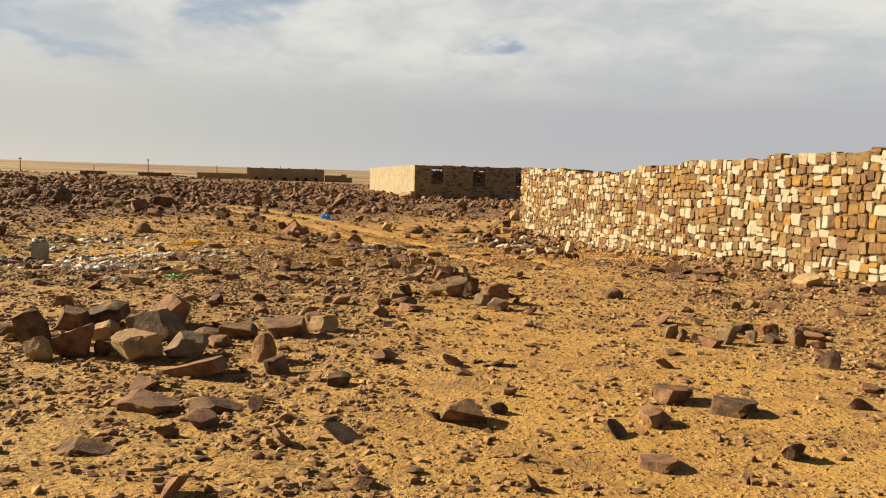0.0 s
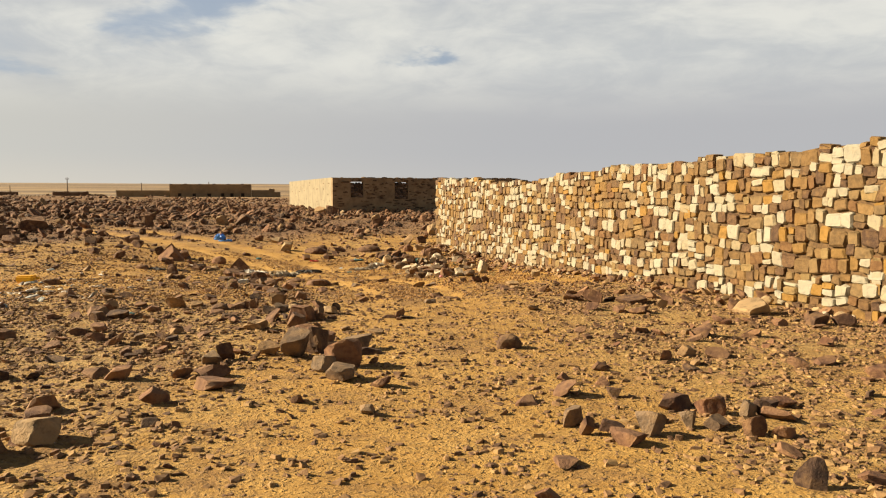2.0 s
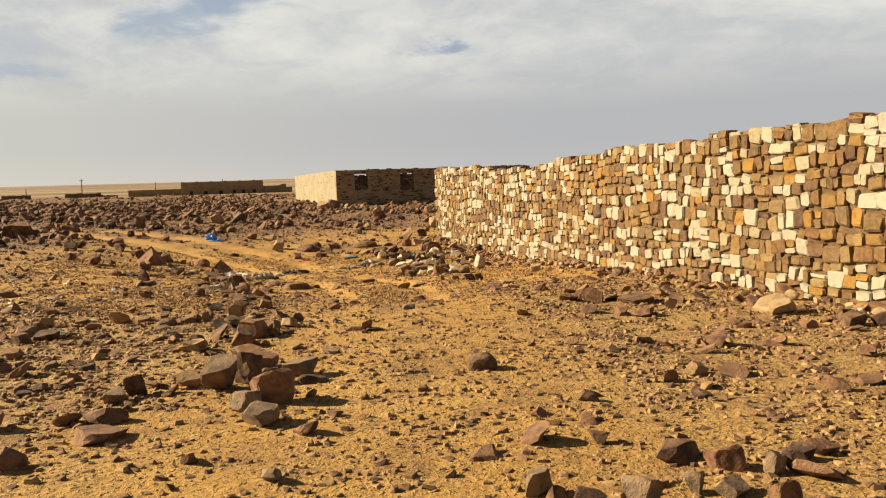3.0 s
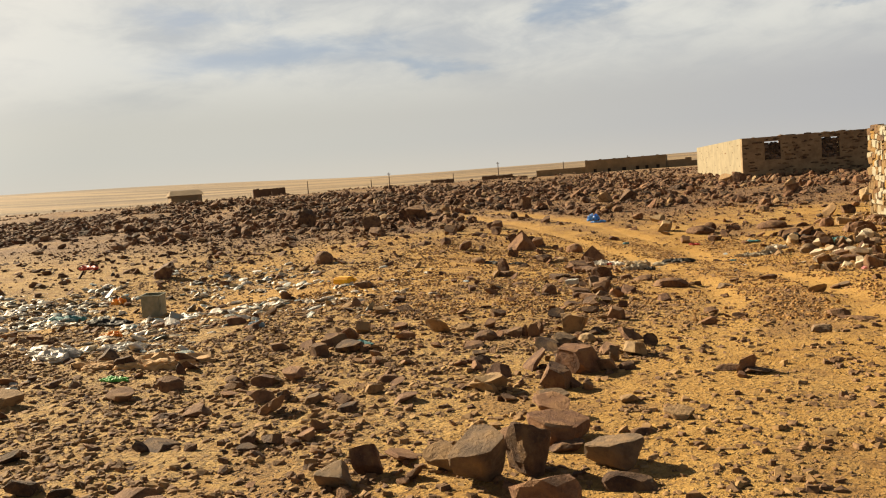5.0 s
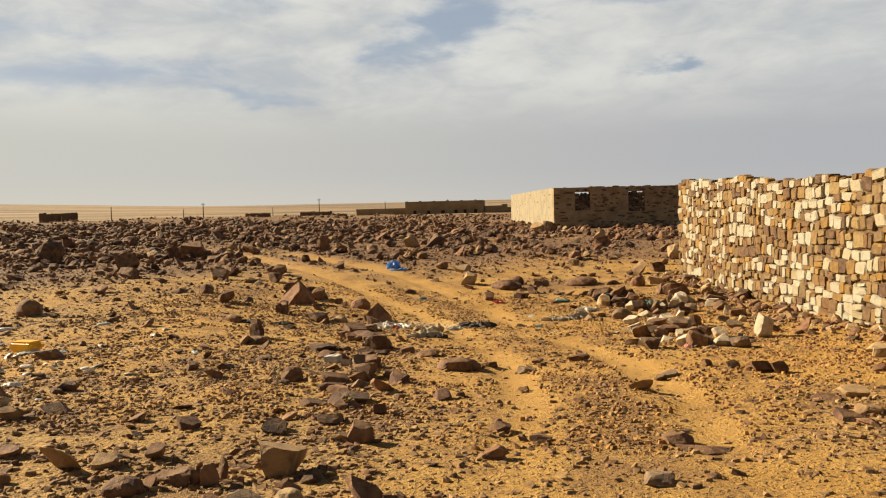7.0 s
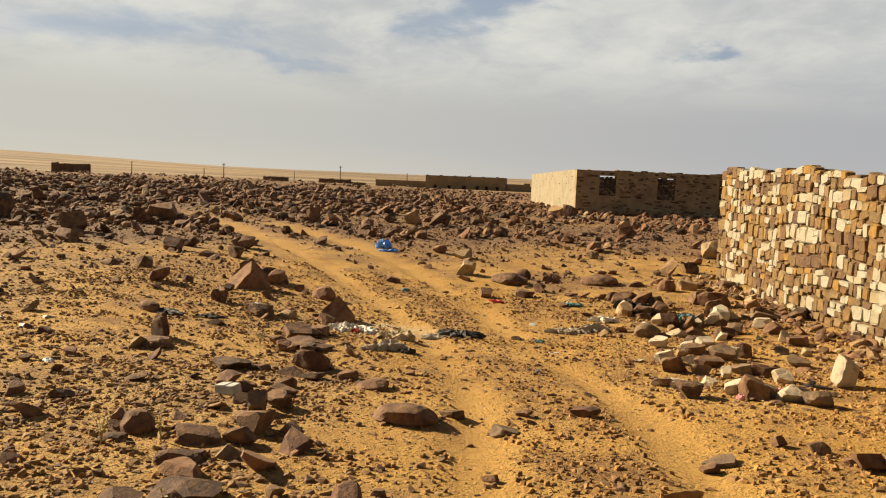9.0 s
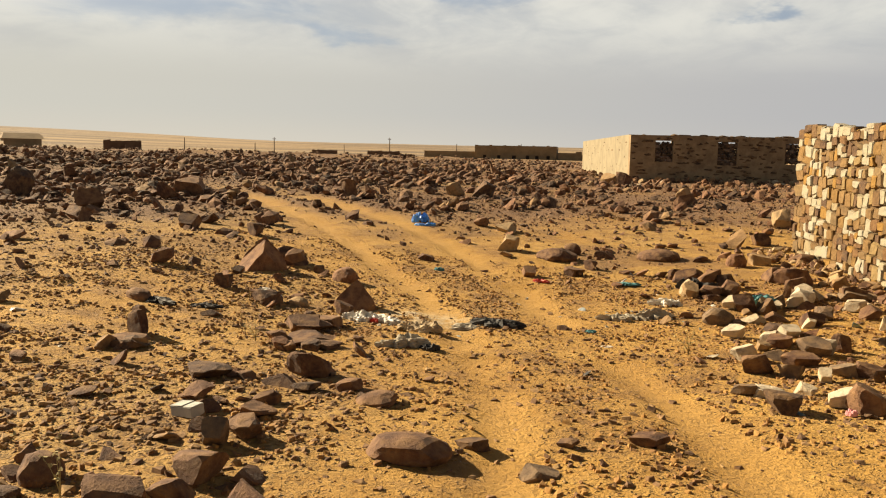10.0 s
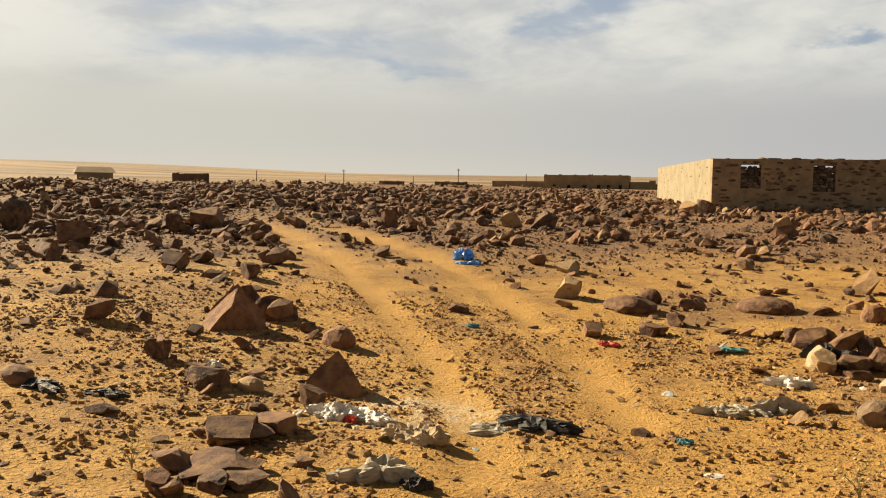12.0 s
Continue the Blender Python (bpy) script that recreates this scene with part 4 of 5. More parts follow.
rock(4.24, 14.68, 0.31, 0.19, "b", "r")
rock(4.76, 14.34, 0.41, 0.10, "f", "d")
rock(6.04, 13.18, 0.45, 0.17, "b", "l")
rock(6.38, 12.12, 0.25, 0.17, "b", "d")
rock(5.04, 13.87, 0.18, 0.12, "b", "l")
rock(-1.25, 14.28, 0.25, 0.10, "r", "d")
rock(-0.82, 14.48, 0.12, 0.13, "u", "d")
rock(-0.92, 14.48, 0.07, 0.10, "u", "d")
rock(-1.12, 14.52, 0.16, 0.05, "b", "d")
rock(-1.68, 14.72, 0.19, 0.08, "b", "l")
rock(-1.48, 14.96, 0.13, 0.09, "b", "d")
rock(-1.71, 15.74, 0.18, 0.08, "b", "d")
rock(-0.66, 16.09, 0.22, 0.08, "b", "d")
rock(-0.35, 16.39, 0.13, 0.08, "b", "d")
rock(-2.52, 14.85, 0.19, 0.07, "b", "d")
rock(-3.07, 16.00, 0.26, 0.08, "f", "d")
rock(-3.67, 16.89, 0.22, 0.08, "b", "d")
rock(-5.27, 18.65, 0.43, 0.12, "f", "d")
rock(-8.16, 21.75, 0.45, 0.27, "r", "d")
rock(4.36, 19.78, 0.21, 0.15, "b", "l")
rock(3.48, 17.51, 0.26, 0.10, "b", "l")
rock(3.43, 16.92, 0.22, 0.07, "f", "l")
rock(3.24, 17.46, 0.29, 0.05, "f", "d")
rock(1.95, 15.87, 0.21, 0.07, "b", "d")
rock(2.11, 15.74, 0.38, 0.03, "f", "d")
rock(1.78, 14.94, 0.18, 0.06, "b", "g")
rock(0.68, 16.06, 0.16, 0.06, "b", "d")
rock(1.01, 15.79, 0.16, 0.05, "b", "d")
rock(2.94, 18.91, 0.26, 0.11, "b", "r")
rock(3.13, 18.85, 0.18, 0.11, "b", "d")
rock(-3.68, 7.12, 0.33, 0.28, "b", "d")
rock(-3.25, 6.44, 0.21, 0.18, "b", "l")
rock(-3.07, 6.62, 0.30, 0.26, "b", "r")
rock(-3.58, 7.73, 0.33, 0.21, "b", "d")
rock(-3.32, 7.96, 0.40, 0.23, "b", "d")
rock(-3.72, 8.77, 0.38, 0.13, "f", "l")
rock(-2.52, 6.51, 0.40, 0.24, "b", "l")
rock(-2.65, 7.46, 0.52, 0.29, "b", "g")
rock(-2.74, 8.00, 0.37, 0.30, "b", "d")
rock(-2.15, 6.69, 0.36, 0.19, "b", "g")
rock(-3.06, 7.21, 0.22, 0.17, "b", "l")
rock(-2.82, 6.68, 0.20, 0.11, "b", "d")
rock(-1.89, 6.11, 0.52, 0.11, "f", "r")
rock(-1.49, 6.66, 0.21, 0.22, "r", "r")
rock(-1.92, 7.57, 0.38, 0.14, "b", "d")
rock(-1.49, 7.74, 0.45, 0.15, "f", "d")
rock(-1.17, 8.01, 0.29, 0.15, "b", "l")
rock(-2.26, 7.73, 0.28, 0.07, "f", "d")
rock(-1.93, 5.15, 0.47, 0.10, "f", "r")
rock(-1.45, 5.17, 0.40, 0.06, "f", "d")
rock(-1.93, 4.29, 0.29, 0.05, "f", "d")
rock(-4.34, 9.13, 0.24, 0.13, "b", "d")
rock(-4.36, 11.24, 0.32, 0.13, "b", "l")
rock(-0.75, 5.86, 0.19, 0.10, "b", "d")
rock(0.17, 10.66, 0.28, 0.26, "b", "g")
rock(0.37, 10.88, 0.23, 0.26, "b", "d")
rock(-0.09, 10.79, 0.23, 0.12, "b", "l")
rock(-0.50, 10.64, 0.19, 0.16, "b", "d")
rock(-0.57, 10.43, 0.19, 0.11, "b", "g")
rock(-0.47, 9.89, 0.30, 0.09, "f", "d")
rock(-0.37, 9.43, 0.32, 0.08, "f", "r")
rock(0.69, 10.22, 0.35, 0.26, "b", "r")
rock(0.68, 9.60, 0.26, 0.14, "b", "g")
rock(0.51, 10.03, 0.22, 0.13, "b", "g")
rock(0.77, 11.11, 0.29, 0.16, "b", "g")
rock(0.94, 10.77, 0.25, 0.06, "f", "d")
rock(-0.45, 12.37, 0.27, 0.10, "b", "l")
rock(0.40, 8.82, 0.10, 0.06, "b", "d")
rock(0.93, 8.46, 0.12, 0.07, "b", "g")
rock(1.19, 9.69, 0.11, 0.04, "b", "d")
rock(2.37, 11.00, 0.27, 0.14, "r", "d")
rock(2.36, 8.12, 0.16, 0.14, "b", "g")
rock(2.39, 7.88, 0.10, 0.12, "b", "d")
rock(2.58, 7.95, 0.17, 0.07, "f", "d")
rock(2.61, 7.67, 0.25, 0.08, "b", "r")
rock(2.81, 7.85, 0.21, 0.15, "b", "g")
rock(3.15, 8.01, 0.12, 0.11, "b", "g")
rock(3.43, 8.32, 0.21, 0.14, "b", "r")
rock(3.64, 8.20, 0.15, 0.12, "b", "g")
rock(3.30, 7.93, 0.15, 0.09, "b", "g")
rock(3.48, 7.76, 0.15, 0.13, "b", "d")
rock(3.66, 7.71, 0.16, 0.08, "b", "r")
rock(4.06, 8.49, 0.20, 0.07, "b", "r")
rock(3.78, 8.21, 0.14, 0.12, "b", "d")
rock(4.05, 10.43, 0.22, 0.10, "b", "l")
rock(5.55, 9.27, 0.30, 0.12, "b", "l")
rock(6.38, 9.65, 0.23, 0.11, "b", "l")
rock(4.38, 7.54, 0.10, 0.12, "b", "r")
rock(4.79, 7.85, 0.18, 0.07, "f", "r")
rock(4.67, 8.22, 0.19, 0.06, "f", "r")
rock(7.75, 12.45, 0.42, 0.26, "b", "l")
rock(6.68, 12.04, 0.28, 0.14, "b", "d")
rock(6.41, 12.28, 0.20, 0.15, "b", "d")
rock(2.85, 8.81, 0.13, 0.07, "b", "d")
rock(5.33, 9.40, 0.09, 0.07, "b", "r")
rock(3.00, 9.78, 0.14, 0.07, "b", "d")
rock(0.01, 13.04, 0.37, 0.21, "b", "r")
rock(0.00, 12.52, 0.24, 0.17, "b", "d")
rock(0.08, 12.23, 0.20, 0.06, "b", "g")
rock(0.19, 11.86, 0.30, 0.11, "b", "r")
rock(0.37, 11.40, 0.34, 0.16, "b", "r")
rock(-0.41, 14.06, 0.24, 0.11, "b", "g")
rock(-0.51, 14.82, 0.30, 0.20, "b", "l")
rock(-0.22, 14.25, 0.17, 0.07, "r", "l")
rock(0.33, 13.77, 0.20, 0.12, "b", "l")
rock(0.24, 13.45, 0.10, 0.13, "b", "g")
rock(0.39, 13.17, 0.14, 0.05, "r", "d")
rock(0.23, 13.13, 0.21, 0.09, "b", "d")
rock(-0.47, 12.33, 0.19, 0.11, "b", "l")
rock(-0.80, 14.58, 0.08, 0.13, "u", "d")
rock(-0.95, 14.62, 0.06, 0.10, "u", "d")
rock(0.25, 12.52, 0.08, 0.06, "b", "d")
rock(0.61, 12.26, 0.14, 0.05, "b", "l")
rock(0.47, 11.24, 0.21, 0.05, "b", "d")
rock(-1.66, 11.85, 0.15, 0.07, "b", "g")
rock(-1.95, 11.86, 0.10, 0.07, "b", "d")
rock(-2.62, 11.31, 0.22, 0.05, "f", "d")
rock(-1.51, 10.89, 0.14, 0.08, "b", "d")
rock(-2.73, 12.22, 0.18, 0.06, "f", "d")
rock(-2.64, 13.34, 0.22, 0.12, "b", "d")
rock(-2.97, 14.20, 0.20, 0.13, "b", "l")
rock(-1.42, 12.58, 0.17, 0.04, "f", "d")
rock(0.97, 11.99, 0.18, 0.05, "b", "l")
rock(0.83, 11.64, 0.17, 0.03, "f", "d")
rock(1.17, 13.25, 0.19, 0.04, "f", "d")
rock(-1.73, 17.78, 0.22, 0.14, "r", "d")
rock(-1.75, 17.57, 0.20, 0.04, "r", "d")
rock(-1.09, 17.30, 0.26, 0.07, "f", "d")
rock(-0.91, 17.54, 0.22, 0.08, "f", "g")
rock(-0.99, 17.83, 0.20, 0.11, "b", "d")
rock(-1.03, 18.11, 0.26, 0.13, "b", "d")
rock(-1.29, 18.61, 0.17, 0.14, "b", "g")
rock(-1.19, 18.79, 0.22, 0.12, "b", "d")
rock(-1.36, 19.21, 0.23, 0.07, "f", "d")
rock(-1.51, 19.55, 0.21, 0.08, "f", "d")
rock(-1.64, 20.03, 0.30, 0.08, "f", "d")
rock(-1.61, 20.41, 0.36, 0.20, "b", "d")
rock(-2.19, 21.48, 0.51, 0.11, "f", "d")
rock(-2.48, 22.04, 0.46, 0.10, "f", "d")
rock(-0.79, 16.85, 0.37, 0.09, "b", "d")
rock(-1.08, 16.73, 0.22, 0.04, "f", "d")
rock(-0.77, 16.59, 0.15, 0.06, "b", "d")
rock(-0.23, 18.95, 0.50, 0.12, "r", "d")
rock(-0.82, 19.91, 0.30, 0.07, "r", "d")
rock(0.53, 18.97, 0.23, 0.07, "f", "g")
rock(-2.24, 19.94, 0.36, 0.10, "f", "d")
rock(-3.63, 20.94, 0.23, 0.25, "u", "d")
rock(-3.49, 20.55, 0.44, 0.08, "f", "d")
rock(1.07, 19.72, 0.22, 0.08, "b", "d")
rock(0.07, 19.32, 0.20, 0.05, "f", "d")
rock(0.61, 19.48, 0.13, 0.05, "b", "d")
rock(0.64, 17.91, 0.11, 0.04, "b", "d")
rock(0.14, 17.26, 0.09, 0.05, "b", "d")
rock(-0.38, 17.07, 0.11, 0.05, "b", "d")
rock(2.03, 18.80, 0.24, 0.05, "f", "g")
rock(1.95, 18.63, 0.13, 0.05, "b", "d")
rock(2.47, 19.33, 0.11, 0.07, "b", "d")
rock(2.74, 19.26, 0.15, 0.08, "b", "d")
rock(1.83, 22.24, 0.29, 0.17, "b", "d")
rock(1.78, 22.86, 0.28, 0.18, "f", "w")
rock(1.71, 23.96, 0.24, 0.14, "b", "w")
rock(1.72, 21.42, 0.24, 0.08, "b", "g")
rock(1.94, 20.93, 0.27, 0.14, "b", "d")
rock(1.89, 21.40, 0.27, 0.07, "f", "w")
rock(2.16, 21.55, 0.18, 0.09, "f", "w")
rock(2.13, 22.21, 0.26, 0.12, "b", "g")
rock(2.08, 22.96, 0.31, 0.09, "f", "g")
rock(2.25, 22.70, 0.33, 0.13, "b", "d")
rock(2.14, 23.52, 0.27, 0.14, "b", "d")
rock(2.42, 23.20, 0.34, 0.16, "b", "g")
rock(2.69, 23.48, 0.21, 0.18, "b", "d")
rock(2.56, 23.32, 0.14, 0.15, "b", "w")
rock(2.37, 22.05, 0.13, 0.12, "b", "w")
rock(2.36, 21.21, 0.20, 0.14, "b", "w")
rock(2.51, 21.09, 0.27, 0.21, "b", "d")
rock(2.69, 21.12, 0.15, 0.14, "b", "g")
rock(2.88, 21.86, 0.23, 0.15, "b", "w")
rock(2.84, 21.01, 0.24, 0.13, "b", "w")
rock(3.03, 20.88, 0.26, 0.14, "b", "g")
rock(2.56, 22.33, 0.29, 0.12, "f", "g")
rock(2.75, 22.32, 0.29, 0.10, "f", "d")
rock(3.46, 24.55, 0.30, 0.13, "b", "d")
rock(3.32, 24.62, 0.14, 0.16, "b", "w")
rock(3.21, 23.00, 0.28, 0.10, "b", "g")
rock(3.16, 23.75, 0.19, 0.09, "b", "g")
rock(3.28, 25.34, 0.25, 0.15, "b", "d")
rock(3.22, 25.86, 0.30, 0.17, "b", "w")
rock(3.44, 23.69, 0.15, 0.09, "b", "w")
rock(1.88, 25.62, 0.31, 0.22, "b", "d")
rock(1.74, 25.66, 0.22, 0.16, "b", "w")
rock(1.54, 24.80, 0.38, 0.17, "r", "g")
rock(1.97, 24.89, 0.31, 0.10, "f", "w")
rock(2.22, 25.07, 0.28, 0.09, "f", "d")
rock(2.21, 24.51, 0.37, 0.09, "f", "d")
rock(1.73, 26.68, 0.31, 0.21, "b", "d")
rock(1.48, 26.61, 0.33, 0.16, "b", "d")
rock(1.18, 26.68, 0.26, 0.21, "b", "w")
rock(1.04, 27.82, 0.36, 0.16, "f", "d")
rock(1.93, 29.13, 0.31, 0.21, "r", "r")
rock(2.31, 29.39, 0.39, 0.19, "b", "l")
rock(2.63, 26.81, 0.36, 0.29, "b", "d")
rock(2.69, 25.96, 0.30, 0.11, "f", "d")
rock(2.52, 25.98, 0.22, 0.15, "b", "w")
rock(2.45, 27.92, 0.35, 0.21, "b", "d")
rock(3.37, 26.61, 0.51, 0.14, "f", "g")
rock(3.85, 26.81, 0.40, 0.15, "f", "d")
rock(3.02, 30.02, 0.51, 0.13, "f", "d")
rock(3.47, 21.96, 0.29, 0.30, "b", "w")
rock(-2.51, 21.99, 0.41, 0.15, "b", "d")
rock(-2.40, 22.39, 0.32, 0.09, "f", "d")
rock(-2.31, 21.62, 0.31, 0.06, "f", "d")
rock(-2.09, 21.57, 0.31, 0.08, "b", "d")
rock(-2.03, 21.25, 0.22, 0.10, "b", "d")
rock(-1.94, 21.41, 0.28, 0.06, "b", "d")
rock(-2.23, 21.03, 0.17, 0.11, "b", "r")
rock(-2.14, 21.06, 0.14, 0.07, "b", "d")
rock(-3.45, 22.99, 0.28, 0.14, "r", "d")
rock(-3.11, 23.07, 0.25, 0.10, "r", "l")
rock(-2.78, 22.69, 0.15, 0.05, "r", "d")
rock(-2.55, 23.06, 0.20, 0.15, "b", "d")
rock(-4.26, 23.30, 0.18, 0.20, "u", "r")
rock(-1.82, 21.85, 0.11, 0.05, "b", "d")



def stone_pile(n, ax, ay, bx, by, wide, seed):
    """Loose stones heaped along a line, pale and dark mixed."""
    rs = np.random.RandomState(seed)
    for _ in range(n):
        t, off = rs.rand(), rs.normal(0, wide)
        x, y = ax + (bx - ax) * t + off * 0.6, ay + (by - ay) * t + off
        w = 0.13 + 0.17 * rs.rand() ** 1.6
        rock(x, y, w, w * rs.uniform(0.45, 0.9), rs.choice(list("bbbfu")), rs.choice(list("lwwwgd")))


stone_pile(9, 1.9, 23.0, 2.7, 25.2, 0.35, 4)
stone_pile(16, 2.0, 25.6, 3.0, 26.8, 0.4, 5)
stone_pile(8, -2.4, 48.2, -1.4, 48.8, 0.5, 6)


# ---- litter ----
def film(name, c1, c2, rough=0.5, scale=9.0):
    return plain(name, c1, c2, scale, rough, 0.5)


blue_film = film("blue_plastic", (0.04, 0.22, 0.70), (0.14, 0.42, 0.85), 0.45)
white_film = film("white_plastic", (0.46, 0.42, 0.35), (0.70, 0.67, 0.61), 0.5)
black_cloth = film("black_cloth", (0.012, 0.012, 0.013), (0.035, 0.032, 0.03), 0.7)
grey_cloth = film("dusty_cloth", (0.27, 0.235, 0.175), (0.50, 0.45, 0.36), 0.9)
beige_cloth = film("beige_cloth", (0.34, 0.25, 0.15), (0.50, 0.40, 0.26), 0.95)
teal_cloth = film("teal_cloth", (0.03, 0.15, 0.17), (0.10, 0.28, 0.30), 0.8)
red_film = film("red_plastic", (0.45, 0.03, 0.02), (0.60, 0.07, 0.03), 0.45)
orange_film = film("orange_plastic", (0.75, 0.24, 0.02), (0.85, 0.36, 0.04), 0.45)
yellow_hdpe = film("yellow_plastic", (0.80, 0.40, 0.01), (0.85, 0.48, 0.03), 0.4, 3.0)
grey_tin = film("dull_tin", (0.16, 0.17, 0.13), (0.26, 0.26, 0.20), 0.55)
green_film = film("green_plastic", (0.06, 0.35, 0.05), (0.10, 0.45, 0.08), 0.5)
sacking = film("sacking", (0.40, 0.24, 0.11), (0.55, 0.36, 0.18), 0.9)
dry_stem = film("dry_stem", (0.30, 0.23, 0.09), (0.40, 0.33, 0.15), 0.9)
pink_film = film("pink_plastic", (0.65, 0.25, 0.27), (0.75, 0.35, 0.36), 0.5)


def crumple_mesh(seed, w, d, h, mat, ragged=0.35):
    """A crumpled heap of film or cloth: ridged folds over a ragged outline."""
    v, f = BALLS[4]
    v = v.copy()
    ang = np.arctan2(v[:, 1], v[:, 0])
    out = 1 + 1.5 * ragged * (fbm(np.cos(ang) * 2.4 + seed, np.sin(ang) * 2.4, seed, 4) - 0.5) * 2
    ridge = 1 - np.abs(2 * vnoise(v[:, 0] * 2.6 + seed + v[:, 2], v[:, 1] * 2.6, seed + 3) - 1)
    sharp = 1 - np.abs(2 * vnoise(v[:, 0] * 6.1 + seed, v[:, 1] * 6.1 + v[:, 2] * 3, seed + 4) - 1)
    b = fbm(v[:, 0] * 1.6, v[:, 1] * 1.6 + seed, seed + 5, 2)
    z = np.maximum(v[:, 2], -0.2)
    top = np.where(z > 0, np.sqrt(np.maximum(z, 0) + 0.02) * (0.12 + 0.55 * ridge ** 1.6 * (0.4 + b) + 0.38 * sharp ** 1.4 * (0.3 + b)), z)
    pull = 1 + 0.16 * (sharp - 0.5) * (z > -0.1)
    p = np.stack([v[:, 0] * out * pull * w / 2, v[:, 1] * out * pull * d / 2, top * h], -1)
    return tri_mesh("crumpled", p, f, [mat])


def heap(name, x, y, w, d, h, mat, label, category, seed, turn=0.0, ragged=0.35, lift=0.0):
    ob = new(name, crumple_mesh(seed, w * 0.86, d * 0.8, h * 0.55, mat, ragged * 1.35))
    ob.matrix_world = pose(x, y, float(ground_z(x, y)) + 0.01 + lift, 0, 0, turn)
    return tagged(ob, label, category)


heap("blue_bag", -4.72, 31.75, 0.42, 0.34, 0.42, blue_film, "crumpled bright blue plastic bag lying beside the track", "plastic bag", 3)
heap("blue_bag", -4.42, 31.3, 0.45, 0.3, 0.14, blue_film, "flat scrap of blue plastic beside the bag", "plastic bag", 5, 20)
heap("plastic_bag", -2.28, 22.92, 0.42, 0.3, 0.2, white_film, "crumpled white plastic bag beside a pyramid rock", "plastic bag", 7, 10, 0.5)
heap("plastic_bag", -1.98, 22.98, 0.36, 0.22, 0.12, white_film, "torn white plastic bag with dusty folds", "plastic bag", 8, -15, 0.5)
heap("plastic_scrap", -2.08, 22.86, 0.12, 0.08, 0.10, red_film, "small red plastic scrap among white bags", "plastic scrap", 9)
heap("rag", -1.47, 22.72, 0.44, 0.36, 0.2, beige_cloth, "dusty beige rag crumpled on the track edge", "rag", 11)
heap("rag", -1.33, 21.9, 0.52, 0.32, 0.18, grey_cloth, "grey-brown rag crumpled on the sand", "rag", 13, 25, 0.5)
heap("rag", -1.08, 21.86, 0.2, 0.16, 0.14, black_cloth, "black torn cloth beside a grey rag", "rag", 14)
heap("black_jacket", -0.85, 23.45, 0.66, 0.34, 0.17, black_cloth, "black cloth garment crumpled between the wheel ruts", "clothing", 15, -8, 0.45)
heap("rag", -1.12, 23.3, 0.5, 0.22, 0.1, grey_cloth, "dusty grey cloth under a black garment", "rag", 16, 12, 0.5)
heap("knotted_rag", 0.36, 24.62, 0.36, 0.18, 0.15, grey_cloth, "dusty grey knotted cloth on the sand", "rag", 17, 5, 0.6)
heap("knotted_rag", 0.82, 24.85, 0.4, 0.22, 0.2, grey_cloth, "twisted pale cloth on the sand beside the track", "rag", 18, 30, 0.6)
heap("knotted_rag", 0.92, 25.85, 0.45, 0.28, 0.2, white_film, "dirty white plastic sheet crumpled on sand", "plastic sheet", 19, 0, 0.5)
heap("knotted_rag", 0.58, 24.75, 0.3, 0.14, 0.12, grey_cloth, "twisted strip of pale cloth on the sand", "rag", 47, -20, 0.7)
heap("black_bag", 1.28, 26.85, 0.62, 0.4, 0.28, black_cloth, "black plastic bag draped over a stone", "plastic bag", 21, 12, 0.4, 0.08)
heap("teal_cloth", 2.05, 26.0, 0.48, 0.3, 0.24, teal_cloth, "teal cloth crumpled among the stones", "rag", 23, -10, 0.45, 0.06)
heap("rag", -4.35, 22.1, 0.55, 0.2, 0.1, black_cloth, "black cloth strip lying on the sand", "rag", 25, -12, 0.6)
heap("rag", -3.85, 22.3, 0.42, 0.16, 0.09, black_cloth, "black cloth strip lying on the sand", "rag", 26, 10, 0.6)
heap("plastic_scrap", -3.75, 23.4, 0.2, 0.14, 0.11, white_film, "small white plastic scrap by a rock", "plastic scrap", 27)
heap("plastic_scrap", -2.58, 26.7, 0.18, 0.14, 0.10, teal_cloth, "small green plastic scrap on the track", "plastic scrap", 28)
heap("plastic_scrap", -0.95, 26.7, 0.3, 0.16, 0.09, red_film, "red plastic scrap between stones", "plastic scrap", 29)
heap("plastic_scrap", 0.3, 27.0, 0.34, 0.2, 0.08, teal_cloth, "faded blue-green plastic scrap on sand", "plastic scrap", 30)
heap("plastic_scrap", 0.2, 23.6, 0.14, 0.1, 0.05, teal_cloth, "small pale blue scrap in the wheel rut", "plastic scrap", 31)
heap("plastic_scrap", -2.5, 13.85, 0.3, 0.2, 0.11, teal_cloth, "blue-green crumpled plastic on the gravel", "plastic scrap", 32)
heap("plastic_scrap", -10.46, 18.12, 0.34, 0.24, 0.26, orange_film, "orange plastic scrap in the litter", "plastic scrap", 33)
heap("plastic_scrap", -6.45, 14.31, 0.32, 0.2, 0.14, orange_film, "orange plastic scrap in the litter", "plastic scrap", 34)
heap("plastic_scrap", -14.6, 21.07, 0.6, 0.3, 0.2, red_film, "red plastic scrap among dark rocks", "plastic scrap", 35)
heap("plastic_scrap", -4.53, 14.79, 0.28, 0.17, 0.15, film("pale_blue_plastic", (0.25, 0.42, 0.55), (0.45, 0.58, 0.66)), "pale blue crushed plastic container", "plastic scrap", 36)
heap("plastic_scrap", -4.05, 12.15, 0.3, 0.16, 0.07, green_film, "bright green plastic scrap on sand", "plastic scrap", 37)
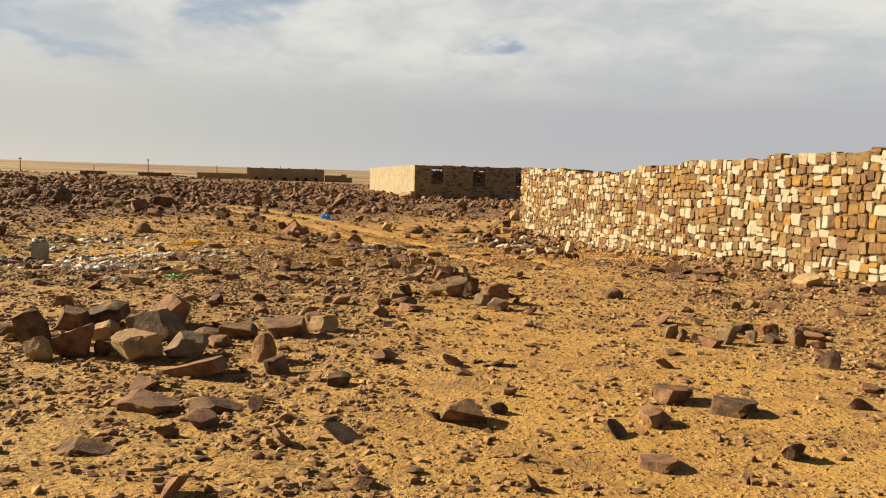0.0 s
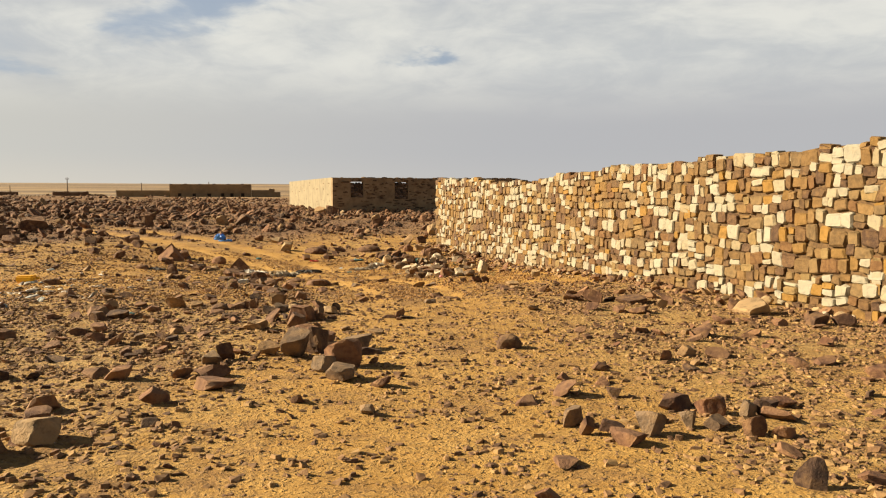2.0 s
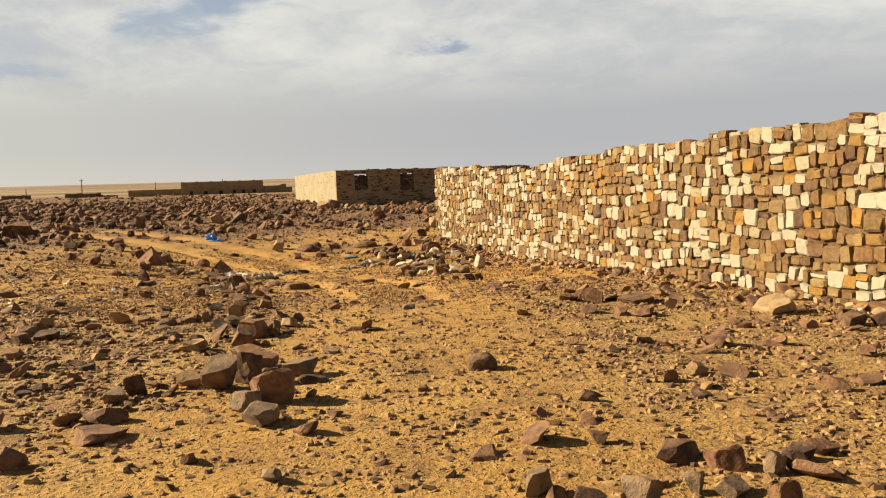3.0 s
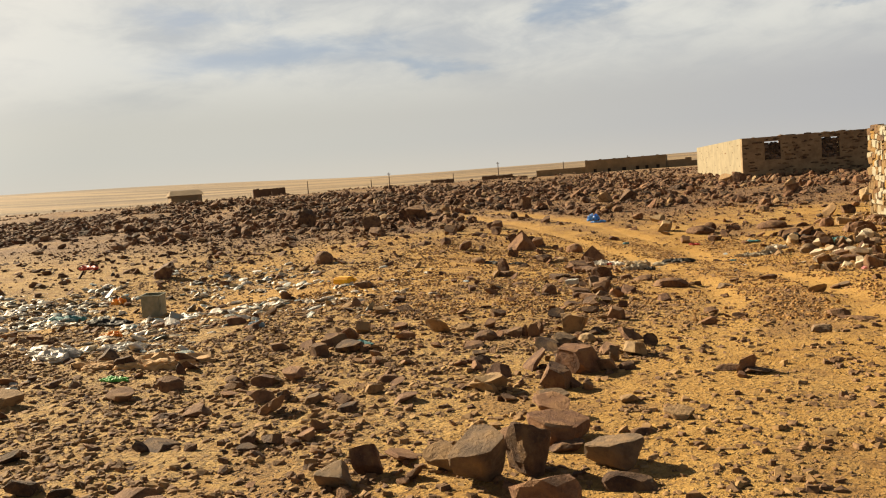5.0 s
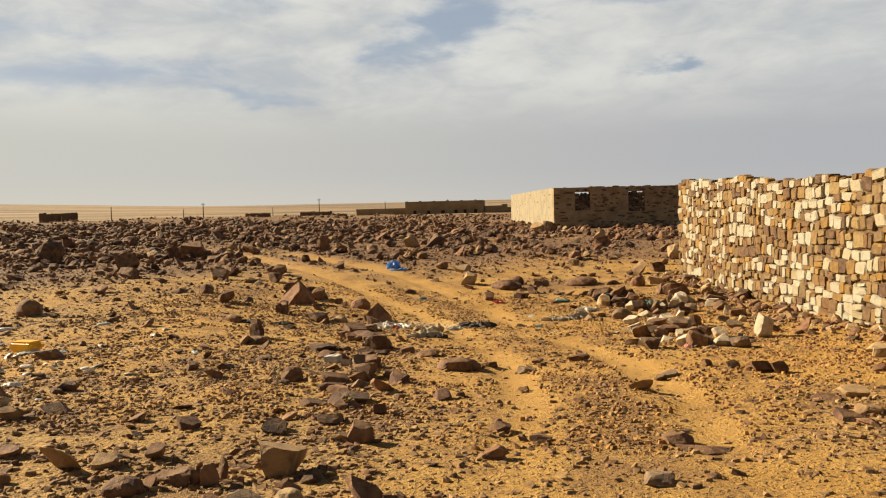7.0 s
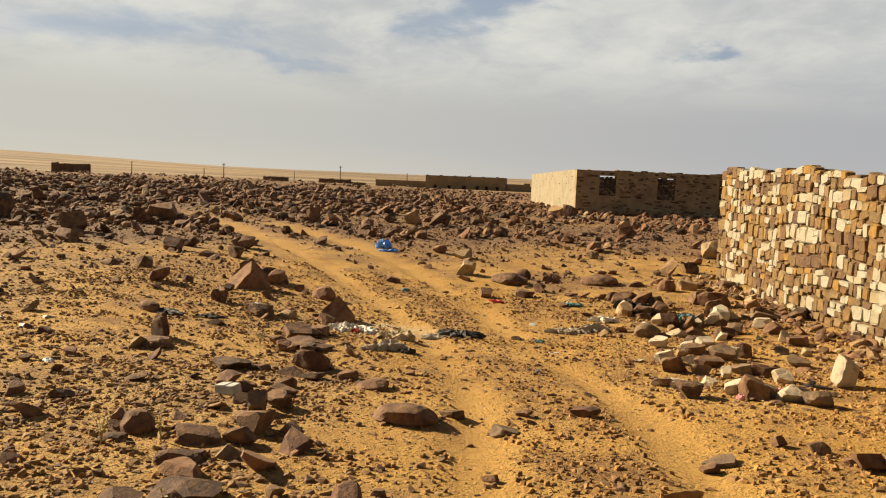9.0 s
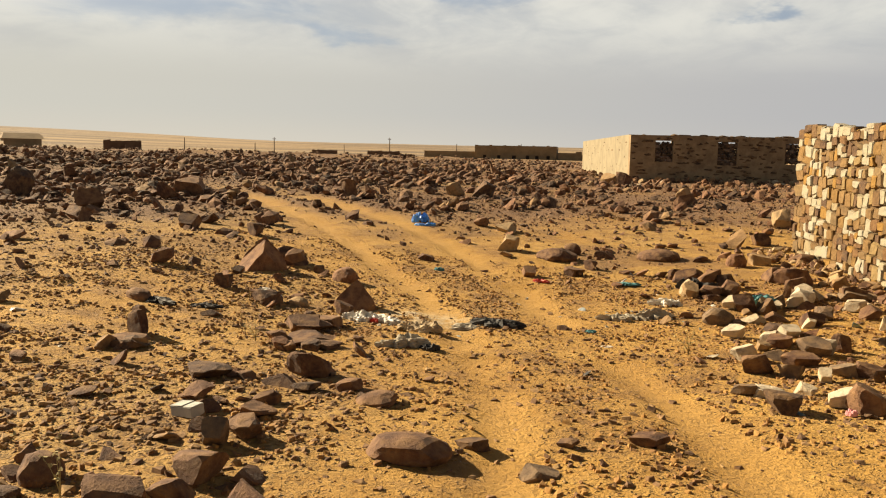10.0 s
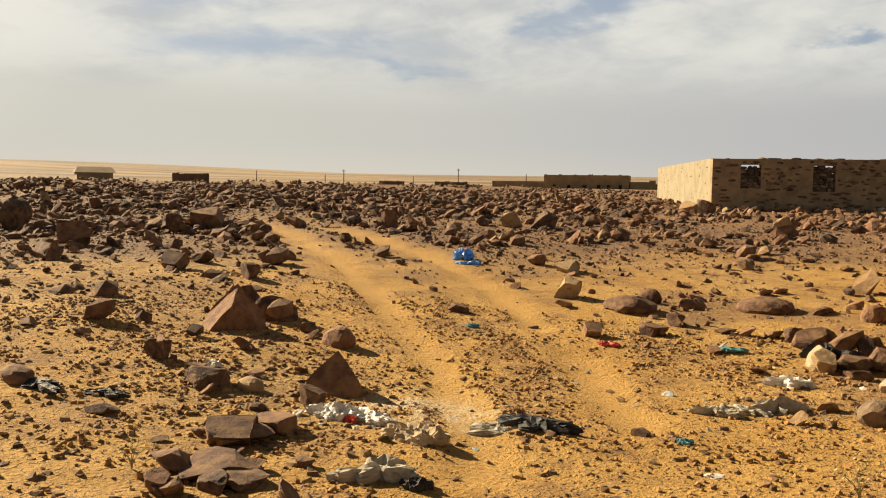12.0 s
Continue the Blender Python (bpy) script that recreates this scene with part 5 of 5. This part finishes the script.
heap("sack", -4.1, 12.75, 0.95, 0.55, 0.26, sacking, "brown torn sacking sheet spread on the sand", "sack", 38, 18, 0.4)
heap("sack", -4.75, 12.55, 0.6, 0.35, 0.12, sacking, "orange-brown scrap of sacking on sand", "sack", 39, 0, 0.5)
heap("rag", -8.5, 16.05, 0.75, 0.4, 0.22, black_cloth, "black cloth in the litter", "rag", 40, 10, 0.5)
heap("rag", -10.0, 16.58, 0.8, 0.35, 0.16, teal_cloth, "blue-green cloth strip in the litter", "rag", 41, 14, 0.5)
heap("plastic_sheet", -5.7, 12.95, 0.75, 0.4, 0.2, white_film, "white plastic sheet crumpled in the litter", "plastic sheet", 42, 0, 0.5)
heap("plastic_sheet", -5.35, 13.5, 0.5, 0.3, 0.14, white_film, "white plastic sheet lying in the litter", "plastic sheet", 43, 20, 0.5)
heap("plastic_sheet", -7.4, 16.6, 0.6, 0.3, 0.13, white_film, "pale plastic sheet lying in the litter", "plastic sheet", 44, -20, 0.5)
heap("pink_ball", 2.39, 20.95, 0.09, 0.09, 0.09, pink_film, "small pink plastic piece between stones", "plastic scrap", 45, 0, 0.1)
heap("plastic_scrap", 2.75, 21.35, 0.5, 0.25, 0.07, pink_film, "dusty pinkish plastic sheet by the stones", "plastic scrap", 46, 10, 0.5)


def make_jerrycan():
    root = tagged(new("jerrycan"), "yellow plastic jerrycan lying on its side", "jerrycan")
    root.matrix_world = pose(-5.92, 19.05, float(ground_z(-5.92, 19.05)) + 0.015, 0, 0, -6) @ Matrix.Scale(0.82, 4)
    bm = box(-0.23, 0.19, -0.14, 0.14, 0.0, 0.17)
    bmesh.ops.bevel(bm, geom=list(bm.edges), offset=0.035, segments=3, affect="EDGES")
    part("body", bm, yellow_hdpe, root)
    bm = bmesh.new()
    bmesh.ops.create_cone(bm, cap_ends=True, segments=14, radius1=0.035, radius2=0.03, depth=0.07, matrix=Matrix.Translation((0.22, 0.06, 0.10)) @ Matrix.Rotation(math.pi / 2, 4, "Y"))
    part("cap", bm, yellow_hdpe, root)
    bm = box(0.18, 0.24, -0.10, -0.02, 0.07, 0.10)
    bmesh.ops.bevel(bm, geom=list(bm.edges), offset=0.01, segments=2, affect="EDGES")
    part("handle", bm, yellow_hdpe, root)


make_jerrycan()


def make_tin():
    x, y = -8.7, 17.25
    root = tagged(new("tin_can"), "dull grey-green square tin standing in litter", "tin")
    root.matrix_world = pose(x, y, float(ground_z(x, y)) - 0.01, 3, 2, 24)
    bm = box(-0.17, 0.17, -0.15, 0.15, 0, 0.38)
    bmesh.ops.delete(bm, geom=[f for f in bm.faces if f.normal.z > 0.9], context="FACES")
    bmesh.ops.bevel(bm, geom=[e for e in bm.edges if abs(e.verts[0].co.z - e.verts[1].co.z) > 0.1], offset=0.03, segments=3, affect="EDGES")
    bmesh.ops.solidify(bm, geom=list(bm.faces), thickness=0.006)
    part("body", bm, grey_tin, root)
    bm = bmesh.new()
    for a in ((-0.178, 0.178, -0.158, -0.14), (-0.178, 0.178, 0.14, 0.158), (-0.178, -0.16, -0.14, 0.14), (0.16, 0.178, -0.14, 0.14)):
        box(*a, 0.362, 0.384, bm)
    part("rim", bm, grey_tin, root, "folded tin rim")


make_tin()


boxy_bag_mat = film("dusty_white_bag", (0.34, 0.34, 0.31), (0.48, 0.48, 0.45), 0.8)


def make_boxy_bag():
    # a plain box with a flap stands in for a crumpled white bag
    x, y = -1.72, 18.98
    root = tagged(new("carton"), "small dusty white bag lying by the rocks, shaped as a box", "carton")
    root.matrix_world = pose(x, y, float(ground_z(x, y)), 4, -5, -12) @ Matrix.Scale(0.72, 4)
    bm = box(-0.13, 0.13, -0.075, 0.075, 0, 0.10)
    bmesh.ops.bevel(bm, geom=list(bm.edges), offset=0.006, segments=2, affect="EDGES")
    part("body", bm, boxy_bag_mat, root)
    bm = box(-0.128, 0.02, -0.073, 0.073, 0.101, 0.104, m=pose(0, 0, 0.002, 0, -4, 0))
    part("flap", bm, boxy_bag_mat, root, "bent flap of the boxy white bag")


make_boxy_bag()


def make_sandal():
    x, y = 3.2, 21.75
    root = tagged(new("sandal"), "worn dark sandal lying on the sand", "sandal")
    root.matrix_world = pose(x, y, float(ground_z(x, y)) + 0.005, 0, 4, 70)
    bm = bmesh.new()
    n = 18
    ring = []
    for k in range(n):
        a = 2 * math.pi * k / n
        ring.append(((0.045 + 0.012 * math.sin(a)) * math.cos(a), 0.135 * math.sin(a)))
    lo = [bm.verts.new((p, q, 0.0)) for p, q in ring]
    hi = [bm.verts.new((p, q, 0.022)) for p, q in ring]
    bm.faces.new(lo[::-1])
    bm.faces.new(hi)
    for k in range(n):
        bm.faces.new((lo[k], lo[(k + 1) % n], hi[(k + 1) % n], hi[k]))
    part("sole", bm, black_cloth, root)
    bm = bmesh.new()
    for k in range(8):
        a, b = math.pi * k / 8, math.pi * (k + 1) / 8
        pts = [(0.05 * math.cos(t), yy, 0.02 + 0.045 * math.sin(t)) for t in (a, b) for yy in (0.03, 0.075)]
        q = [bm.verts.new(p) for p in pts]
        bm.faces.new((q[0], q[1], q[3], q[2]))
    bmesh.ops.solidify(bm, geom=list(bm.faces), thickness=0.004)
    part("strap", bm, black_cloth, root)


make_sandal()


def litter_material():
    m, N = material("litter_scraps")
    r = N("ShaderNodeNewGeometry").outputs["Random Per Island"]
    cols = [(0.60, 0.58, 0.53), (0.26, 0.33, 0.35), (0.42, 0.38, 0.30), (0.16, 0.16, 0.15), (0.66, 0.65, 0.61), (0.28, 0.34, 0.37), (0.38, 0.35, 0.28), (0.03, 0.03, 0.03), (0.12, 0.23, 0.28), (0.34, 0.27, 0.17)]
    col = N.ramp(r, [((i + 0.5) / 10, c) for i, c in enumerate(cols)], "CONSTANT")
    pos = N("ShaderNodeNewGeometry").outputs["Position"]
    col = N.mix(N.math("MULTIPLY", N.span(N.noise(pos, 14.0), 0.38, 0.62), 0.4), col, (0.46, 0.30, 0.13))
    finish(N, col, 0.55, N.noise(pos, 30.0), 0.5, 0.02)
    return m


def make_litter():
    rs = np.random.RandomState(71)
    v, f = BALLS[2]
    shapes = []
    for k in range(10):
        b = fbm(v[:, 0] * 2 + k, v[:, 1] * 2 + v[:, 2], 80 + k, 2)
        ang = np.arctan2(v[:, 1], v[:, 0])
        o = 0.55 + 0.9 * fbm(np.cos(ang) * 2 + k, np.sin(ang) * 2, 90 + k, 2)
        p = np.stack([v[:, 0] * o, v[:, 1] * o * 0.8, np.maximum(v[:, 2], -0.2) * (0.3 + b)], -1) * 0.5
        shapes.append((p, f))

    def w(x, y):
        a = np.exp(-(((x + 8.2) / 2.6) ** 2 + ((y - 17.6) / 2.4) ** 2)) + 0.9 * np.exp(-(((x + 10.8) / 2.6) ** 2 + ((y - 17.0) / 2.0) ** 2)) + 0.6 * np.exp(-(((x + 5.6) / 0.9) ** 2 + ((y - 13.4) / 0.9) ** 2))
        return a * step(0.35, 0.62, fbm(x * 1.1, y * 1.1, 77))

    x, y = spread(rs, 13000, -16, -3.4, 11.5, 22, w)
    size = 0.05 + 0.24 * rs.rand(len(x)) ** 2.6
    scatter("litter", x, y, size, rs.uniform(0.18, 0.5, len(x)), 0.0, shapes, [litter_material()], "dumped white, grey and blue plastic litter on sand", "litter", rs)
    x, y = spread(rs, 420, -6, 4, 19.5, 30, lambda x, y: np.exp(-(((x - 0.6) / 1.1) ** 2 + ((y - 25.4) / 1.6) ** 2)) + 0.8 * np.exp(-(((x + 1.6) / 0.9) ** 2 + ((y - 23.0) / 0.35) ** 2)) + 0.5 * np.exp(-(((x - 2.4) / 0.9) ** 2 + ((y - 25.6) / 1.0) ** 2)) + 0.02)
    size = 0.04 + 0.13 * rs.rand(len(x)) ** 2
    scatter("scraps", x, y, size, rs.uniform(0.15, 0.4, len(x)), 0.0, shapes, [bpy.data.materials["litter_scraps"]], "small dusty plastic and cloth scraps on sand", "litter", rs)


make_litter()


def make_weed(x, y, h, n, seed, label):
    """A dry weed: thin stems with small leaves."""
    rs = np.random.RandomState(seed)
    root = tagged(new("dry_weed"), label, "weed", group="dry weeds")
    root.matrix_world = pose(x, y, float(ground_z(x, y)) - 0.01)
    for _ in range(n):
        a, lean, L = rs.uniform(0, 6.28), rs.uniform(0.15, 0.8), h * rs.uniform(0.6, 1.0)
        bm = bmesh.new()
        prev = None
        for k in range(5):
            t = k / 4
            c = Vector((math.cos(a) * lean * L * t * t, math.sin(a) * lean * L * t * t, L * t * (1 - 0.25 * lean * t)))
            r = 0.004 * (1 - 0.7 * t)
            ring = [bm.verts.new(c + Vector((r * math.cos(q), r * math.sin(q), 0))) for q in (0, 2.09, 4.19)]
            if prev:
                for i in range(3):
                    bm.faces.new((prev[i], prev[(i + 1) % 3], ring[(i + 1) % 3], ring[i]))
            prev = ring
            if k > 1:
                for _ in range(3):
                    d = Vector((rs.normal(), rs.normal(), rs.normal() + 0.4)).normalized() * 0.028
                    s = d.cross(Vector((0, 0, 1))) * 0.4
                    q = [bm.verts.new(p) for p in (c, c + d * 0.5 + s, c + d, c + d * 0.5 - s)]
                    bm.faces.new(q)
        part("stem", bm, dry_stem, root)


make_weed(-1.72, 17.42, 0.34, 7, 1, "dry yellow-green weed growing beside a dark rock")
make_weed(-1.42, 17.6, 0.3, 3, 2, "thin dry weed stems beside a dark rock")
make_weed(-2.6, 21.25, 0.22, 6, 3, "small dry weed growing in the sand")
make_weed(1.25, 22.9, 0.28, 9, 4, "dry twiggy weed on the track side")
make_weed(3.5, 20.2, 0.2, 6, 5, "small dry weed near the stones")
make_weed(-0.72, 16.6, 0.14, 5, 6, "tiny dry weed among gravel")


# ---- the stones of the near walls, last ----
wall_d = (WALL_A - WALL_B).normalized()
make_wall("wall_long", (WALL_A.x, WALL_A.y), (-wall_d.x, -wall_d.y, 0), LONG, lambda s: wall_top(LONG - s), (LONG - 4.2, LONG), 31, "long dry-stone wall of white, ochre and brown blocks")
make_wall("wall_end", (WALL_B.x, WALL_B.y), (0.974, 0.227, 0), 9.0, lambda s: 2.27 + 0.02 * math.sin(3 * s), (-1, 3.5), 33, "end wall of brown and pale blocks turning from the long wall", (0.09, 0.27), (0.1, 0.4))
